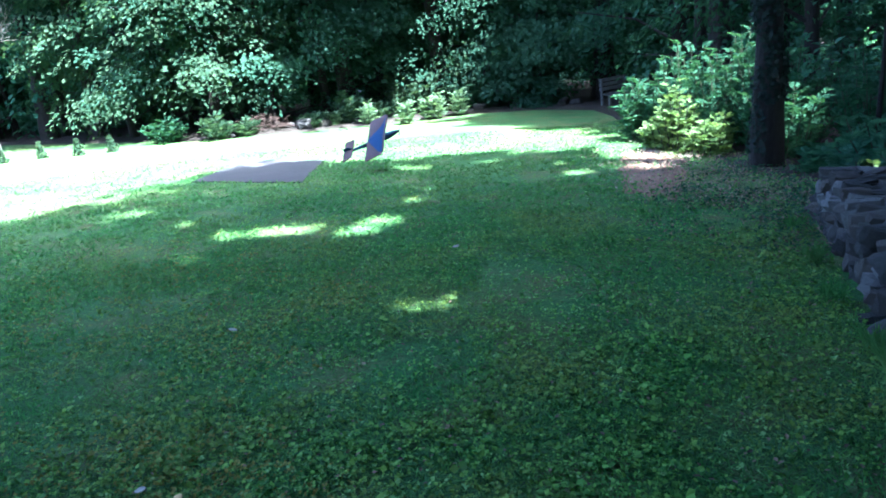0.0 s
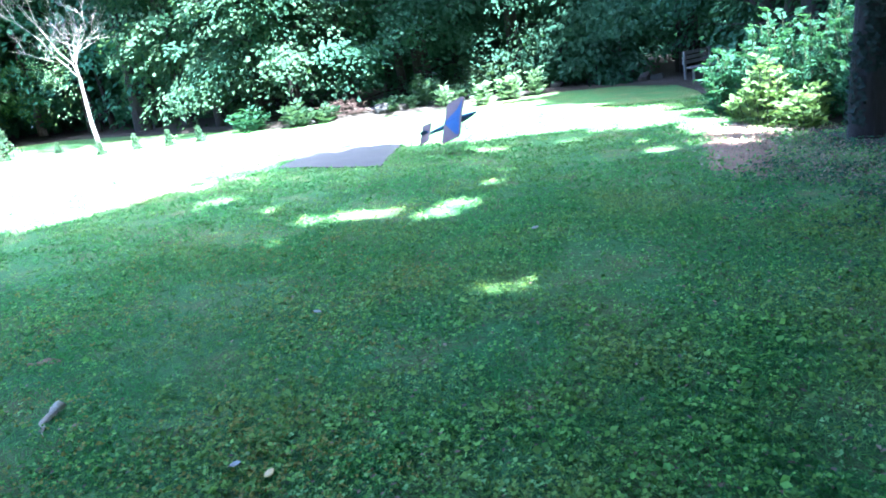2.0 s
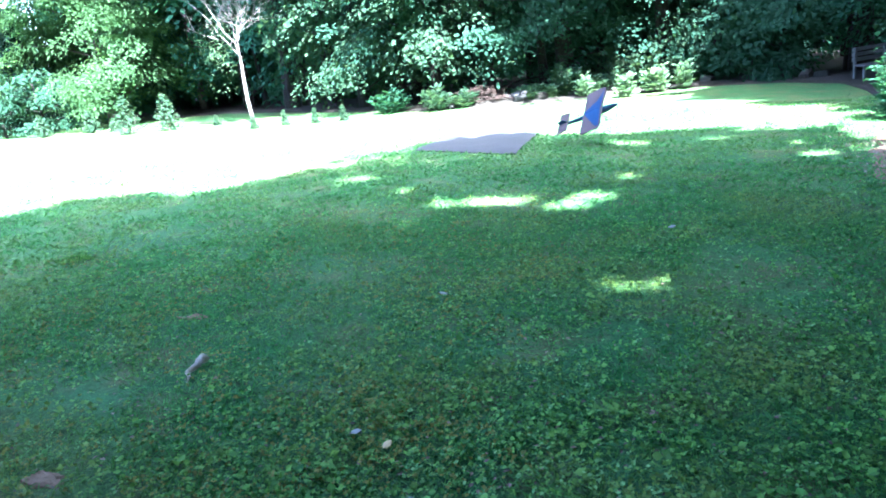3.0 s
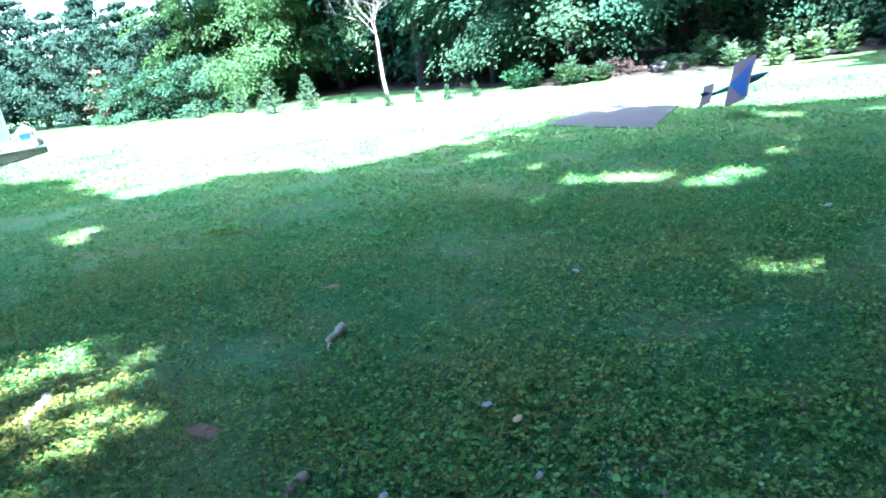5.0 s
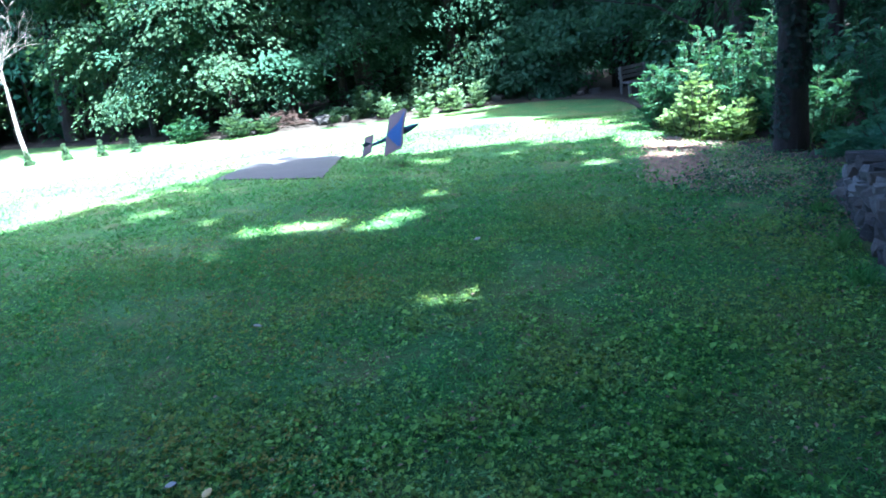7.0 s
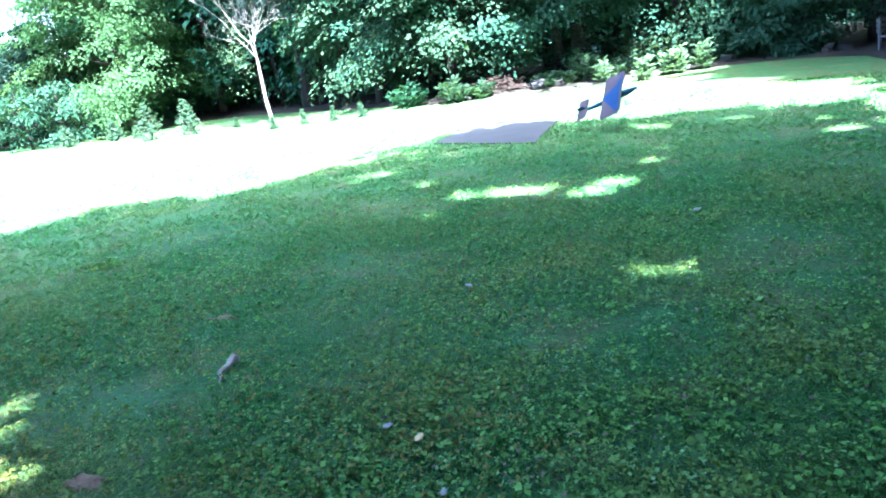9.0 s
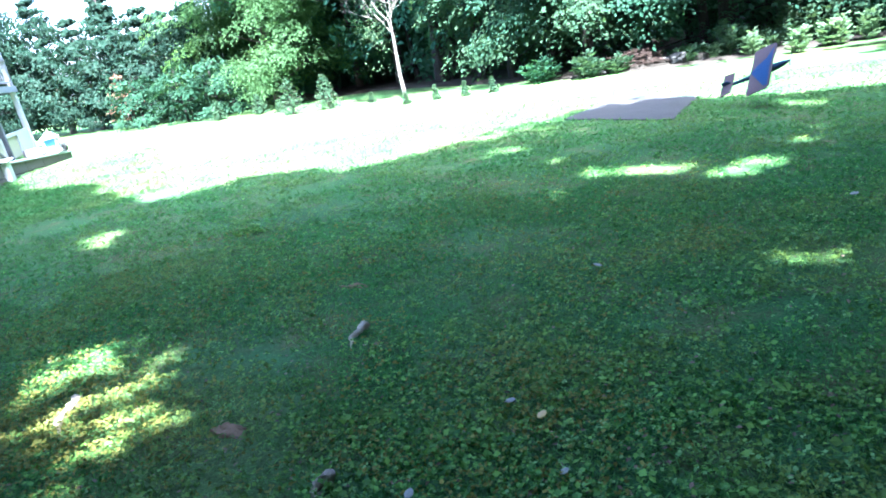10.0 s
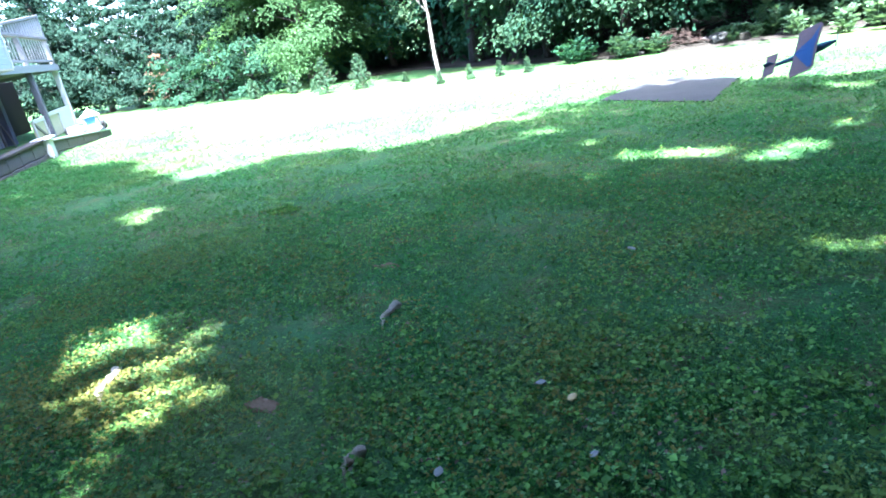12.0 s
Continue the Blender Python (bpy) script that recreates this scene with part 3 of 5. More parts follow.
def bare_tree(x, y):
    rng = random.Random(5)
    root = tagged(empty("bare_tree", x, y, ground_z(x, y) - 0.05), "slender dead tree with pale bare branches", "tree")
    trunk = [Vector((0, 0, 0)), Vector((-0.03, 0, 0.8)), Vector((-0.02, 0.05, 1.5)), Vector((0.02, 0.05, 2.1))]
    part_t = [tube(trunk, [0.075, 0.06, 0.053, 0.046], 8)]
    limbs = []

    def grow(p, d, length, r, depth):
        pts, q = [p], p
        for k in range(4):
            d = (d + Vector((rng.gauss(0, 0.2), rng.gauss(0, 0.16), rng.gauss(0.06, 0.14)))).normalized()
            q = q + d * length / 4
            pts.append(q)
        limbs.append(tube(pts, [r, r * 0.85, r * 0.7, r * 0.55, r * 0.35], 6 if depth < 2 else 4))
        if depth < 5:
            for k in range(4 if depth < 4 else 2):
                at = pts[rng.choice((1, 2, 3, 4))]
                grow(at, (d + Vector((rng.gauss(0, 0.7), rng.gauss(0, 0.5), rng.gauss(0.2, 0.4)))).normalized(), length * rng.uniform(0.5, 0.75), r * 0.6, depth + 1)

    fork = trunk[-1]
    grow(fork, Vector((0.16, 0, 1)), 1.8, 0.030, 1)
    grow(fork, Vector((-0.62, 0.1, 0.9)), 1.9, 0.024, 1)
    grow(fork + Vector((0, 0, 0.05)), Vector((-0.35, 0.3, 1)), 1.9, 0.024, 1)
    grow(fork + Vector((-0.35, 0.05, 0.5)), Vector((-0.7, -0.2, 0.45)), 1.1, 0.016, 2)
    # dry leaves and vine hanging from the side limb
    spread = np.random.default_rng(6)
    hung = np.stack([spread.normal(-0.75, 0.3, 900), spread.normal(0.05, 0.2, 900), 3.05 - spread.gamma(2.0, 0.28, 900) + spread.normal(0, 0.25, 900)], 1)
    hung = hung[np.sin(hung[:, 0] * 9) + np.sin(hung[:, 2] * 5 + hung[:, 0] * 4) > -0.3]
    v, f = leaf_arrays(hung, 0.085, spread, axes=spread.normal(size=hung.shape) * 0.5 + np.array([0, 0, -1.0]), slim=0.35)
    under(new("hanging_vine", raw_mesh("hanging_vine", v, f, M_SPROUT)), root, "pale dry vine hanging from the limbs")
    under(new("trunk", tubes_mesh("trunk", part_t, M_DEAD)), root)
    under(new("branch", tubes_mesh("branch", limbs, M_DEAD)), root)


bare_tree(-12.28, 20.59)


# ---- far left: evergreens, the bright tree, young trees in the lawn ----
def conifer(name, x, y, height, radius, material, seed, label, group="", whorls=None, low=0.0, tuft=0.12, count=1.0, bark=None):
    """An evergreen: straight stem, whorls of rising branches, needle tufts as slim leaves."""
    rng = np.random.default_rng(seed)
    pyr = random.Random(seed)
    root = tagged(empty(name, x, y, ground_z(x, y) - 0.03), label, "evergreen", group)
    tubes = [tube([(0, 0, 0), (0.02 * height, 0, height * 0.5), (0, 0, height)], [0.025 * height + 0.01, 0.016 * height, 0.003 * height], 7)]
    whorls = whorls or max(6, int(height * 1.9))
    cs, ax = [], []
    for w in range(whorls):
        s = low + (0.98 - low) * (w + 0.3) / whorls
        reach = radius * (1 - s) ** 0.75 * pyr.uniform(0.75, 1.15) + 0.03 * height * (1 - s)
        for k in range(6):
            a = k * 1.047 + w * 0.7 + pyr.uniform(-0.3, 0.3)
            r = reach * pyr.uniform(0.7, 1.1)
            end = Vector((math.cos(a) * r, math.sin(a) * r, s * height + r * pyr.uniform(0.1, 0.45)))
            base = Vector((0, 0, s * height))
            if w % 2 == 0 or height < 3:
                tubes.append(tube([base, end], [0.006 * height * (1 - s) + 0.004, 0.003], 4))
            m = max(4, int(22 * count * (0.3 + 0.7 * (1 - s))))
            for q in range(m):
                u = pyr.random() ** 0.5
                cs.append(base.lerp(end, u) + Vector((pyr.gauss(0, 1), pyr.gauss(0, 1), pyr.gauss(0, 0.6))) * (0.03 * radius + 0.07 * r))
                ax.append((end - base).normalized() + Vector((pyr.gauss(0, 0.5), pyr.gauss(0, 0.5), pyr.gauss(0.4, 0.4))))
    under(new("trunk", tubes_mesh("trunk", tubes, bark or M_BARK)), root)
    c = np.array(cs)
    out = c * np.array([1, 1, 0])
    out = out / (np.linalg.norm(out, axis=1)[:, None] + 0.05) * 0.8 + np.array([0, 0, 0.5]) + rng.normal(size=c.shape) * 0.3
    v, f = leaf_arrays(c, tuft, rng, normals=out, slim=0.4, axes=np.array(ax))
    under(new("foliage", raw_mesh("foliage", v, f, material)), root)
    return root


M_SHRUB = leaf_material("shrub_leaf", (0.014, 0.038, 0.020), (0.036, 0.070, 0.038), 0.8, 0.4, 0.04)
PINES = "old pines beyond the lawn"
for i, (x, y, h, r) in enumerate([(-24.62, 23.98, 5.0, 2.3), (-27.01, 23.93, 5.4, 2.4), (-29.22, 23.86, 5.9, 2.6), (-31.73, 23.84, 5.6, 2.7), (-25.72, 25.82, 5.4, 2.4), (-34.34, 24.02, 7.0, 2.9), (-36.36, 22.84, 8.5, 3.0), (-32.31, 26.43, 7.2, 2.6), (-38.80, 20.18, 9, 3.2), (-40.62, 25.30, 10, 3.2), (-28.93, 26.91, 5.4, 2.4)]):
    conifer("pine_tree", x, y, h, r, M_PINE, 200 + i, "bushy blue-green pine beyond the bright lawn", PINES, low=0.03, tuft=0.25, count=7.0)
conifer("pine_tree", -27.73, 22.34, 2.6, 1.1, M_RUST, 215, "small half-dead pine with rusty needles", PINES, low=0.1, tuft=0.2, count=0.9)
for i, (x, y) in enumerate([(-23.71, 21.88), (-22.18, 22.34), (-26.40, 21.97)]):
    tree("field_shrub", x, y, 2.4, 0.1, 1.2, M_SHRUB, 220 + i, "rounded green shrub under the pines", trunk_r=0.05, limbs=12, spray_count=70, leaves=26, leaf=0.16, spray=0.4, category="shrub", group="shrubs under the pines", low_wide=1.0)
tree("ash_tree", -21.45, 25.3, 8.4, 0.6, 3.4, M_BRIGHT, 230, "broad bright yellow-green leafy tree in full sun", trunk_r=0.22, limbs=26, spray_count=760, leaves=84, leaf=0.14, spray=0.75, low_wide=1.0, bark=M_BARK)
tree("ash_tree", -24.50, 25.60, 4.2, 0.4, 1.9, M_BRIGHT, 238, "young bright green leafy tree in full sun", trunk_r=0.12, limbs=20, spray_count=200, leaves=60, leaf=0.13, spray=0.7, low_wide=1.0, bark=M_BARK)
tree("ash_tree", -20.48, 30.24, 11, 0.6, 3.0, M_FOREST, 232, "leafy tree behind the bright tree", trunk_r=0.16, limbs=20, spray_count=240, leaves=28, leaf=0.24, spray=0.8, low_wide=0.9, bark=M_BARK)

for i, (x, y, h) in enumerate([(-22.60, 33.40, 10), (-21.16, 34.21, 11)]):
    tree("ash_tree", x, y, h, 0.5, 3.4, M_SUMAC, 234 + i, "leafy green tree behind the bright tree", trunk_r=0.16, limbs=22, spray_count=260, leaves=30, leaf=0.26, spray=0.9, low_wide=0.95, bark=M_BARK)

YOUNG = "young evergreens planted along the lawn"
for i, (x, y, h) in enumerate([(-15.01, 20.04, 1.25), (-16.31, 19.7, 1.3), (-19.15, 21.24, 0.85), (-20.93, 20.87, 0.85), (-18.03, 21.09, 0.5)]):
    conifer("young_evergreen", x, y, h, 0.42 * h, M_MAPLE, 240 + i, "waist-high young evergreen planted in the open lawn", YOUNG, whorls=12, tuft=0.1, count=0.9)
for i, (x, y, h) in enumerate([(-10.17, 18.77, 0.5), (-9.17, 18.7, 0.5), (-8.35, 18.83, 0.5), (-10.94, 18.34, 0.45), (-13.46, 20.36, 0.4)]):
    conifer("seedling", x, y, h, 0.32 * h, M_MAPLE, 250 + i, "knee-high leafy seedling at the far rim of the lawn", "seedlings along the rim of the lawn", whorls=7, tuft=0.09, count=0.6)


# ---- plants along the rim of the wood ----


M_STEM = bark_material("green_stem", (0.020, 0.030, 0.014), (0.055, 0.070, 0.032), 20)


def fern_bush(name, x, y, height, spread, material, seed, label, group="", stems=14, fronds=7, pairs=7, leaflet=0.1, category="shrub"):
    """A bush of arching stems with feathered leaves in pairs."""
    rng = np.random.default_rng(seed)
    pyr = random.Random(seed)
    root = tagged(empty(name, x, y, ground_z(x, y) - 0.03), label, category, group)
    tubes, cs, ax, nm = [], [], [], []
    for i in range(stems):
        a = i * 2.4 + pyr.uniform(-0.4, 0.4)
        r = spread * math.sqrt((i + 0.5) / stems)
        h = height * pyr.uniform(0.6, 1.0) * (1 - 0.35 * (r / max(spread, 0.01)) ** 2)
        foot = Vector((math.cos(a) * r * 0.55, math.sin(a) * r * 0.55, 0))
        top = Vector((math.cos(a) * r, math.sin(a) * r, h))
        tubes.append(tube([foot, foot.lerp(top, 0.5) + Vector((0, 0, h * 0.1)), top], [0.014, 0.01, 0.005], 5))
        for k in range(fronds):
            u = 0.05 + 0.95 * (k + 0.5) / fronds
            base = foot.lerp(top, u)
            b = k * 2.4 + a
            out = Vector((math.cos(b), math.sin(b), pyr.uniform(0.3, 1.9))).normalized()
            length = leaflet * pairs * 0.42 * pyr.uniform(0.8, 1.2) * (1.15 - 0.4 * u)
            side = out.cross(Vector((0, 0, 1))).normalized()
            up = side.cross(out)
            for q in range(pairs):
                s = (q + 0.6) / pairs
                spot = base + out * length * s - Vector((0, 0, 0.35 * length * s * s))
                for sg in (-1, 1):
                    d = (side * sg + out * 0.45).normalized()
                    cs.append(spot + d * leaflet * 0.5)
                    ax.append(d - Vector((0, 0, 0.15)))
                    nm.append(up + Vector((pyr.gauss(0, 0.25), pyr.gauss(0, 0.25), 0)))
    under(new("stem", tubes_mesh("stem", tubes, M_STEM)), root)
    v, f = leaf_arrays(np.array(cs), leaflet, rng, axes=np.array(ax), normals=np.array(nm), slim=0.42)
    under(new("leaf_mass", raw_mesh("leaf_mass", v, f, material)), root)
    return root


for i, (x, y, h) in enumerate([(-1.76, 20.53, 0.75), (-0.63, 19.78, 0.7), (0.01, 20.58, 0.8), (0.27, 20.58, 0.95), (0.89, 21.02, 0.85), (-2.81, 20.91, 0.5)]):
    fern_bush("sprout", x, y, h, 0.16, M_SPROUT, 420 + i, "pale sunlit sprout with feathered leaves", "pale sprouts at the rim of the wood", stems=5, fronds=9, pairs=6, leaflet=0.12)
RIM = "bushes along the rim of the wood"
for i, (x, y, h, r, m) in enumerate([(-5.85, 19.85, 0.75, 0.4, 1), (-5.2, 20.3, 0.45, 0.4, 2), (-2.33, 21.31, 1.0, 0.45, 1), (-3.30, 21.02, 0.5, 0.6, 2), (-0.87, 22.90, 1.5, 0.9, 1), (0.17, 22.80, 1.4, 0.8, 1), (1.01, 22.91, 1.2, 0.8, 0), (2.03, 22.94, 1.0, 0.7, 0), (-1.65, 21.70, 0.6, 0.6, 2), (-7.46, 20.40, 0.7, 0.6, 0)]):
    fern_bush("rim_bush", x, y, h, r, (M_SUMAC, M_MAPLE, M_MAPLE)[m], 260 + i, "sunlit feathery bush at the rim of the wood", RIM, stems=16, fronds=7, pairs=6, leaflet=0.13)
for i, (x, y, h, r) in enumerate([(3.43, 21.70, 4.2, 1.0), (2.73, 22.06, 2.6, 0.8)]):
    tree("evergreen_shrub", x, y, h, 0.1, r, M_FOREST, 280 + i, "tall dense dark shrub at the rim of the wood", trunk_r=0.06, limbs=20, spray_count=170, leaves=26, leaf=0.15, spray=0.4, category="shrub", group="dense shrubs at the rim", low_wide=1.0)
M_YELLOW = leaf_material("lemon_leaf", (0.07, 0.125, 0.04), (0.15, 0.21, 0.08), 0.8, 0.5, 0.03)
BUSHES = "bushes beside the big trunk"
for i, (x, y, h, r) in enumerate([(3.67, 12.33, 1.2, 0.5), (4.22, 11.76, 1.7, 0.65), (4.44, 10.78, 1.65, 0.7), (4.85, 10.00, 1.75, 0.7), (4.58, 9.19, 1.25, 0.6), (5.28, 11.82, 1.9, 0.8), (5.64, 9.01, 1.6, 0.7), (5.12, 10.91, 1.85, 0.7)]):
    fern_bush("feathery_bush", x, y, h, r, M_SUMAC, 290 + i, "tall feathery green bush beside the big trunk", BUSHES, stems=30, fronds=12, pairs=9, leaflet=0.068)
for i, (x, y, h) in enumerate([(3.60, 10.48, 1.2), (3.92, 9.95, 0.7), (3.55, 11.04, 0.7)]):
    fern_bush("yellow_bush", x, y, h, 0.3, M_YELLOW, 296 + i, "upright yellow-green bush catching the sun", BUSHES, stems=18, fronds=11, pairs=4, leaflet=0.085)
fern_bush("sunlit_sprig", 3.98, 6.44, 0.55, 0.2, M_YELLOW, 330, "small sprig of pale leaves catching the sun", stems=5, fronds=5, pairs=3, leaflet=0.07)
for i, (x, y, h) in enumerate([(5.13, 8.17, 4.0), (6.02, 9.19, 5.5), (5.84, 7.72, 4.5), (6.76, 8.52, 5.0)]):
    tree("sapling", x, y, h, 1.2, 0.8, M_SUMAC, 440 + i, "slender leafy sapling behind the big trunk", trunk_r=0.035, limbs=9, spray_count=40, leaves=22, leaf=0.085, spray=0.3, bark=M_BARKDARK, group="saplings behind the big trunk", keep=shaded)
UNDER = "dark undergrowth behind the wall"
for i, (x, y, h, r) in enumerate([(4.49, 7.94, 0.35, 0.4), (5.03, 7.02, 0.4, 0.45), (5.07, 7.76, 0.8, 0.7), (5.93, 6.86, 1.2, 0.8), (4.84, 6.72, 0.5, 0.6), (6.22, 8.33, 1.6, 0.8), (7.20, 7.00, 1.8, 0.9), (6.60, 5.40, 1.2, 0.8), (5.40, 5.40, 0.6, 0.6), (5.82, 13.86, 1.8, 0.9), (7.09, 12.70, 2.0, 0.9), (8.39, 13.07, 2.2, 1.0), (9.67, 11.31, 2.2, 1.0), (8.23, 10.34, 2.0, 0.9), (10.31, 13.82, 2.4, 1.1), (7.50, 15.95, 2.2, 1.0), (12.00, 10.80, 2.4, 1.1)]):
    fern_bush("undergrowth", x, y, h, r, M_DEEP, 310 + i, "dark shaded undergrowth behind the stone wall", UNDER, stems=20, fronds=7, pairs=6, leaflet=0.1)


# ---- earth heaps and stones ----
def heap(name, x, y, rx, ry, h, material, seed, label, turn=0.0, category="mound"):
    n, rings = 72, 9
    c, s = math.cos(radians(turn)), math.sin(radians(turn))
    verts, faces = [], []
    for j in range(rings + 1):
        for i in range(n):
            q, a = j / rings, 2 * math.pi * i / n
            u, v = q * rx * math.cos(a), q * ry * math.sin(a)
            rag = 1 + 0.35 * noise.noise(Vector((math.cos(a) * 1.6, math.sin(a) * 1.6, seed))) + 0.3 * noise.noise(Vector((math.cos(a) * 4.5, math.sin(a) * 4.5, seed))) + 0.1 * noise.noise(Vector((math.cos(a) * 14, math.sin(a) * 14, seed)))
            px, py = x + (u * c - v * s) * rag, y + (u * s + v * c) * rag
            lift = h * (1 - q * q) ** 1.3 * (1 + 0.5 * noise.noise(Vector((px * 3, py * 3, seed)))) + 0.03 * noise.noise(Vector((px * 9, py * 9, seed)))
            verts.append((px, py, ground_z(px, py) + (lift + 0.012 if j < rings else -0.04)))
    for j in range(rings):
        for i in range(n):
            a, b = j * n + i, j * n + (i + 1) % n
            faces.append((a, b, b + n, a + n))
    return tagged(new(name, raw_mesh(name, verts, faces, material, True)), label, category)


heap("earth_mound", 2.93, 9.55, 0.5, 2.0, 0.03, M_RED, 3, "low bare mound of pale reddish earth before the bushes", turn=-16)
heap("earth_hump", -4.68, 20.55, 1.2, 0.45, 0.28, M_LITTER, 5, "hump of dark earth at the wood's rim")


def brushwood(x, y, seed):
    """A low tangle of cut reddish branches."""
    rng = random.Random(seed)
    tubes = []
    for i in range(90):
        a, r = rng.uniform(0, 6.28), rng.uniform(0, 1)
        p = Vector((math.cos(a) * r * 0.75, math.sin(a) * r * 0.35, rng.uniform(0.05, 0.4) * (1.1 - r)))
        w = rng.uniform(-0.5, 0.5) + (3.14 if rng.random() < 0.5 else 0)
        d = Vector((math.cos(w), math.sin(w) * 0.6, rng.uniform(-0.15, 0.3))) * rng.uniform(0.25, 0.6)
        tubes.append(tube([p - d, p + Vector((0, 0, 0.04)), p + d], [0.012, 0.011, 0.005], 5))
    ob = new("brushwood", tubes_mesh("brushwood", tubes, M_BRUSH))
    ob.matrix_basis = pose(x, y, ground_z(x, y) + 0.12)
    tagged(ob, "low tangle of cut reddish branches at the wood's rim", "brushwood", kind="stuff")


M_BRUSH = bark_material("cut_branch", (0.018, 0.010, 0.007), (0.05, 0.033, 0.025), 20)
brushwood(-4.78, 20.45, 9)
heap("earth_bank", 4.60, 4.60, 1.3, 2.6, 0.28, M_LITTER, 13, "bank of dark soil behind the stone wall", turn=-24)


def stone_mesh(seed):
    rng = random.Random(seed)
    bm = bmesh.new()
    bmesh.ops.create_cube(bm, size=1.0)
    bmesh.ops.subdivide_edges(bm, edges=bm.edges[:], cuts=1, use_grid_fill=True)
    for v in bm.verts:
        v.co = v.co.lerp(v.co.normalized() * 0.56, 0.45)
        v.co += Vector((rng.uniform(-1, 1), rng.uniform(-1, 1), rng.uniform(-1, 1))) * 0.10
    me = bpy.data.meshes.new("stone")
    bm.to_mesh(me)
    bm.free()
    me.materials.append(M_STONE)
    return me


STONES = [stone_mesh(i) for i in range(9)]
rock_rng = random.Random(21)
for i, (x, y, s) in enumerate([(-3.59, 20.52, 0.42), (-3.95, 20.63, 0.30), (-3.01, 20.71, 0.34), (-2.13, 21.11, 0.26), (1.60, 22.42, 0.28), (2.55, 22.06, 0.24), (4.30, 21.05, 0.26), (3.95, 21.13, 0.3), (-1.16, 22.30, 0.22), (-5.60, 20.09, 0.25)]):
    ob = new("rock", STONES[i % 9])
    ob.matrix_basis = pose(x, y, ground_z(x, y) + s * 0.3, rock_rng.uniform(-12, 12), rock_rng.uniform(-12, 12), rock_rng.uniform(0, 180)) @ Matrix.Diagonal((s * 1.4, s, s * 0.85, 1))
    tagged(ob, "grey field rock lying at the rim of the wood", "rock", "rocks at the rim of the wood")


# ---- dry stone wall ----
def stone_wall():
    foot, head_end = Vector((2.09, 2.88, 0)), Vector((3.50, 6.37, 0))
    along = (head_end - foot).normalized()
    across = Vector((along.y, -along.x, 0))
    turn = math.degrees(math.atan2(along.y, along.x))
    root = tagged(empty("stone_wall", foot.x, foot.y, ground_z(foot.x, foot.y)), "low dry-stacked wall of bluish grey field stones", "wall")
    origin = root.matrix_basis.inverted()
    rng = random.Random(77)
    length = (head_end - foot).length
    core = bmesh.new()
    ends = []
    for p in (0.03, length - 0.06):
        for a in (0.14, 0.58):
            s = foot + along * p + across * a
            g = ground_z(s.x, s.y)
            ends.append([core.verts.new(origin @ Vector((s.x, s.y, g + h))) for h in (-0.1, 0.36)])
    a, b, c, d = ends
    for quad in ((a[1], b[1], d[1], c[1]), (a[0], a[1], c[1], c[0]), (b[0], d[0], d[1], b[1]), (a[0], b[0], b[1], a[1]), (c[0], c[1], d[1], d[0])):
        core.faces.new(quad)
    part("rubble_core", core, M_LITTER, root, "dark earth and rubble packed behind the stones")
    for course in range(5):
        for column in range(1 if course < 4 else 3):
            p = rng.uniform(-0.05, 0.1)
            while p < length - (0.05 if course < 4 else 0.2):
                w = rng.uniform(0.07, 0.15)
                depth = rng.uniform(0.2, 0.38)
                h = rng.uniform(0.08, 0.135) if column == 0 else rng.uniform(0.05, 0.09)
                spot = foot + along * (p + w / 2) + across * (0.1 + column * 0.24 + course * 0.014 + rng.uniform(-0.07, 0.07))
                z = ground_z(spot.x, spot.y) + 0.04 + course * 0.086 + rng.uniform(-0.012, 0.02)
                if not (course == 4 and column == 0 and rng.random() < 0.2):
                    ob = new("stone", STONES[rng.randrange(9)])
                    ob.parent = root
                    ob.matrix_basis = origin @ pose(spot.x, spot.y, z, rng.uniform(-16, 16), rng.uniform(-16, 16), turn + rng.uniform(-28, 28)) @ Matrix.Diagonal((w * 1.06, depth * rng.uniform(0.85, 1.15), h * 1.05, 1))
                p += w


stone_wall()


def old_bench(x, y, turn):
    root = tagged(empty("garden_bench", x, y, ground_z(x, y) - 0.02, turn), "small weathered grey slatted bench in the shade", "bench")
    grey = bark_material("bench_wood", (0.05, 0.05, 0.048), (0.13, 0.125, 0.12), 25)
    for k in range(4):
        box_part("seat_slat", root, grey, -0.45, 0.45, -0.2 + k * 0.1, -0.115 + k * 0.1, 0.38, 0.41, 0.006)
    for k in range(3):
        box_part("back_slat", root, grey, -0.45, 0.45, 0.2, 0.225, 0.48 + k * 0.12, 0.57 + k * 0.12, 0.006)
    for sx in (-0.4, 0.4):
        box_part("leg", root, grey, sx - 0.03, sx + 0.03, -0.19, -0.13, 0, 0.38, 0.006)
        box_part("leg", root, grey, sx - 0.03, sx + 0.03, 0.14, 0.2, 0, 0.82, 0.006)


old_bench(5.15, 19.60, 25)


# ---- house ----
def plain(name, color, rough=0.6, metal=0.0, grain=25.0, vary=0.25, spec=None):
    n = Nodes(name)
    f, g = n.noise(grain, 5, 0.65), n.noise(1.4, 3)
    dark = tuple(c * (1 - vary) for c in color)
    col = n.mix(n.ramp(f, (0.35, (0, 0, 0)), (0.7, (1, 1, 1))), dark, color)
    col = n.mix(n.ramp(g, (0.45, (0, 0, 0)), (0.75, (0.6, 0.6, 0.6))), col, dark)
    n.bump(f, 0.15, 0.01)
    return n.finish(col, rough, metal, spec)


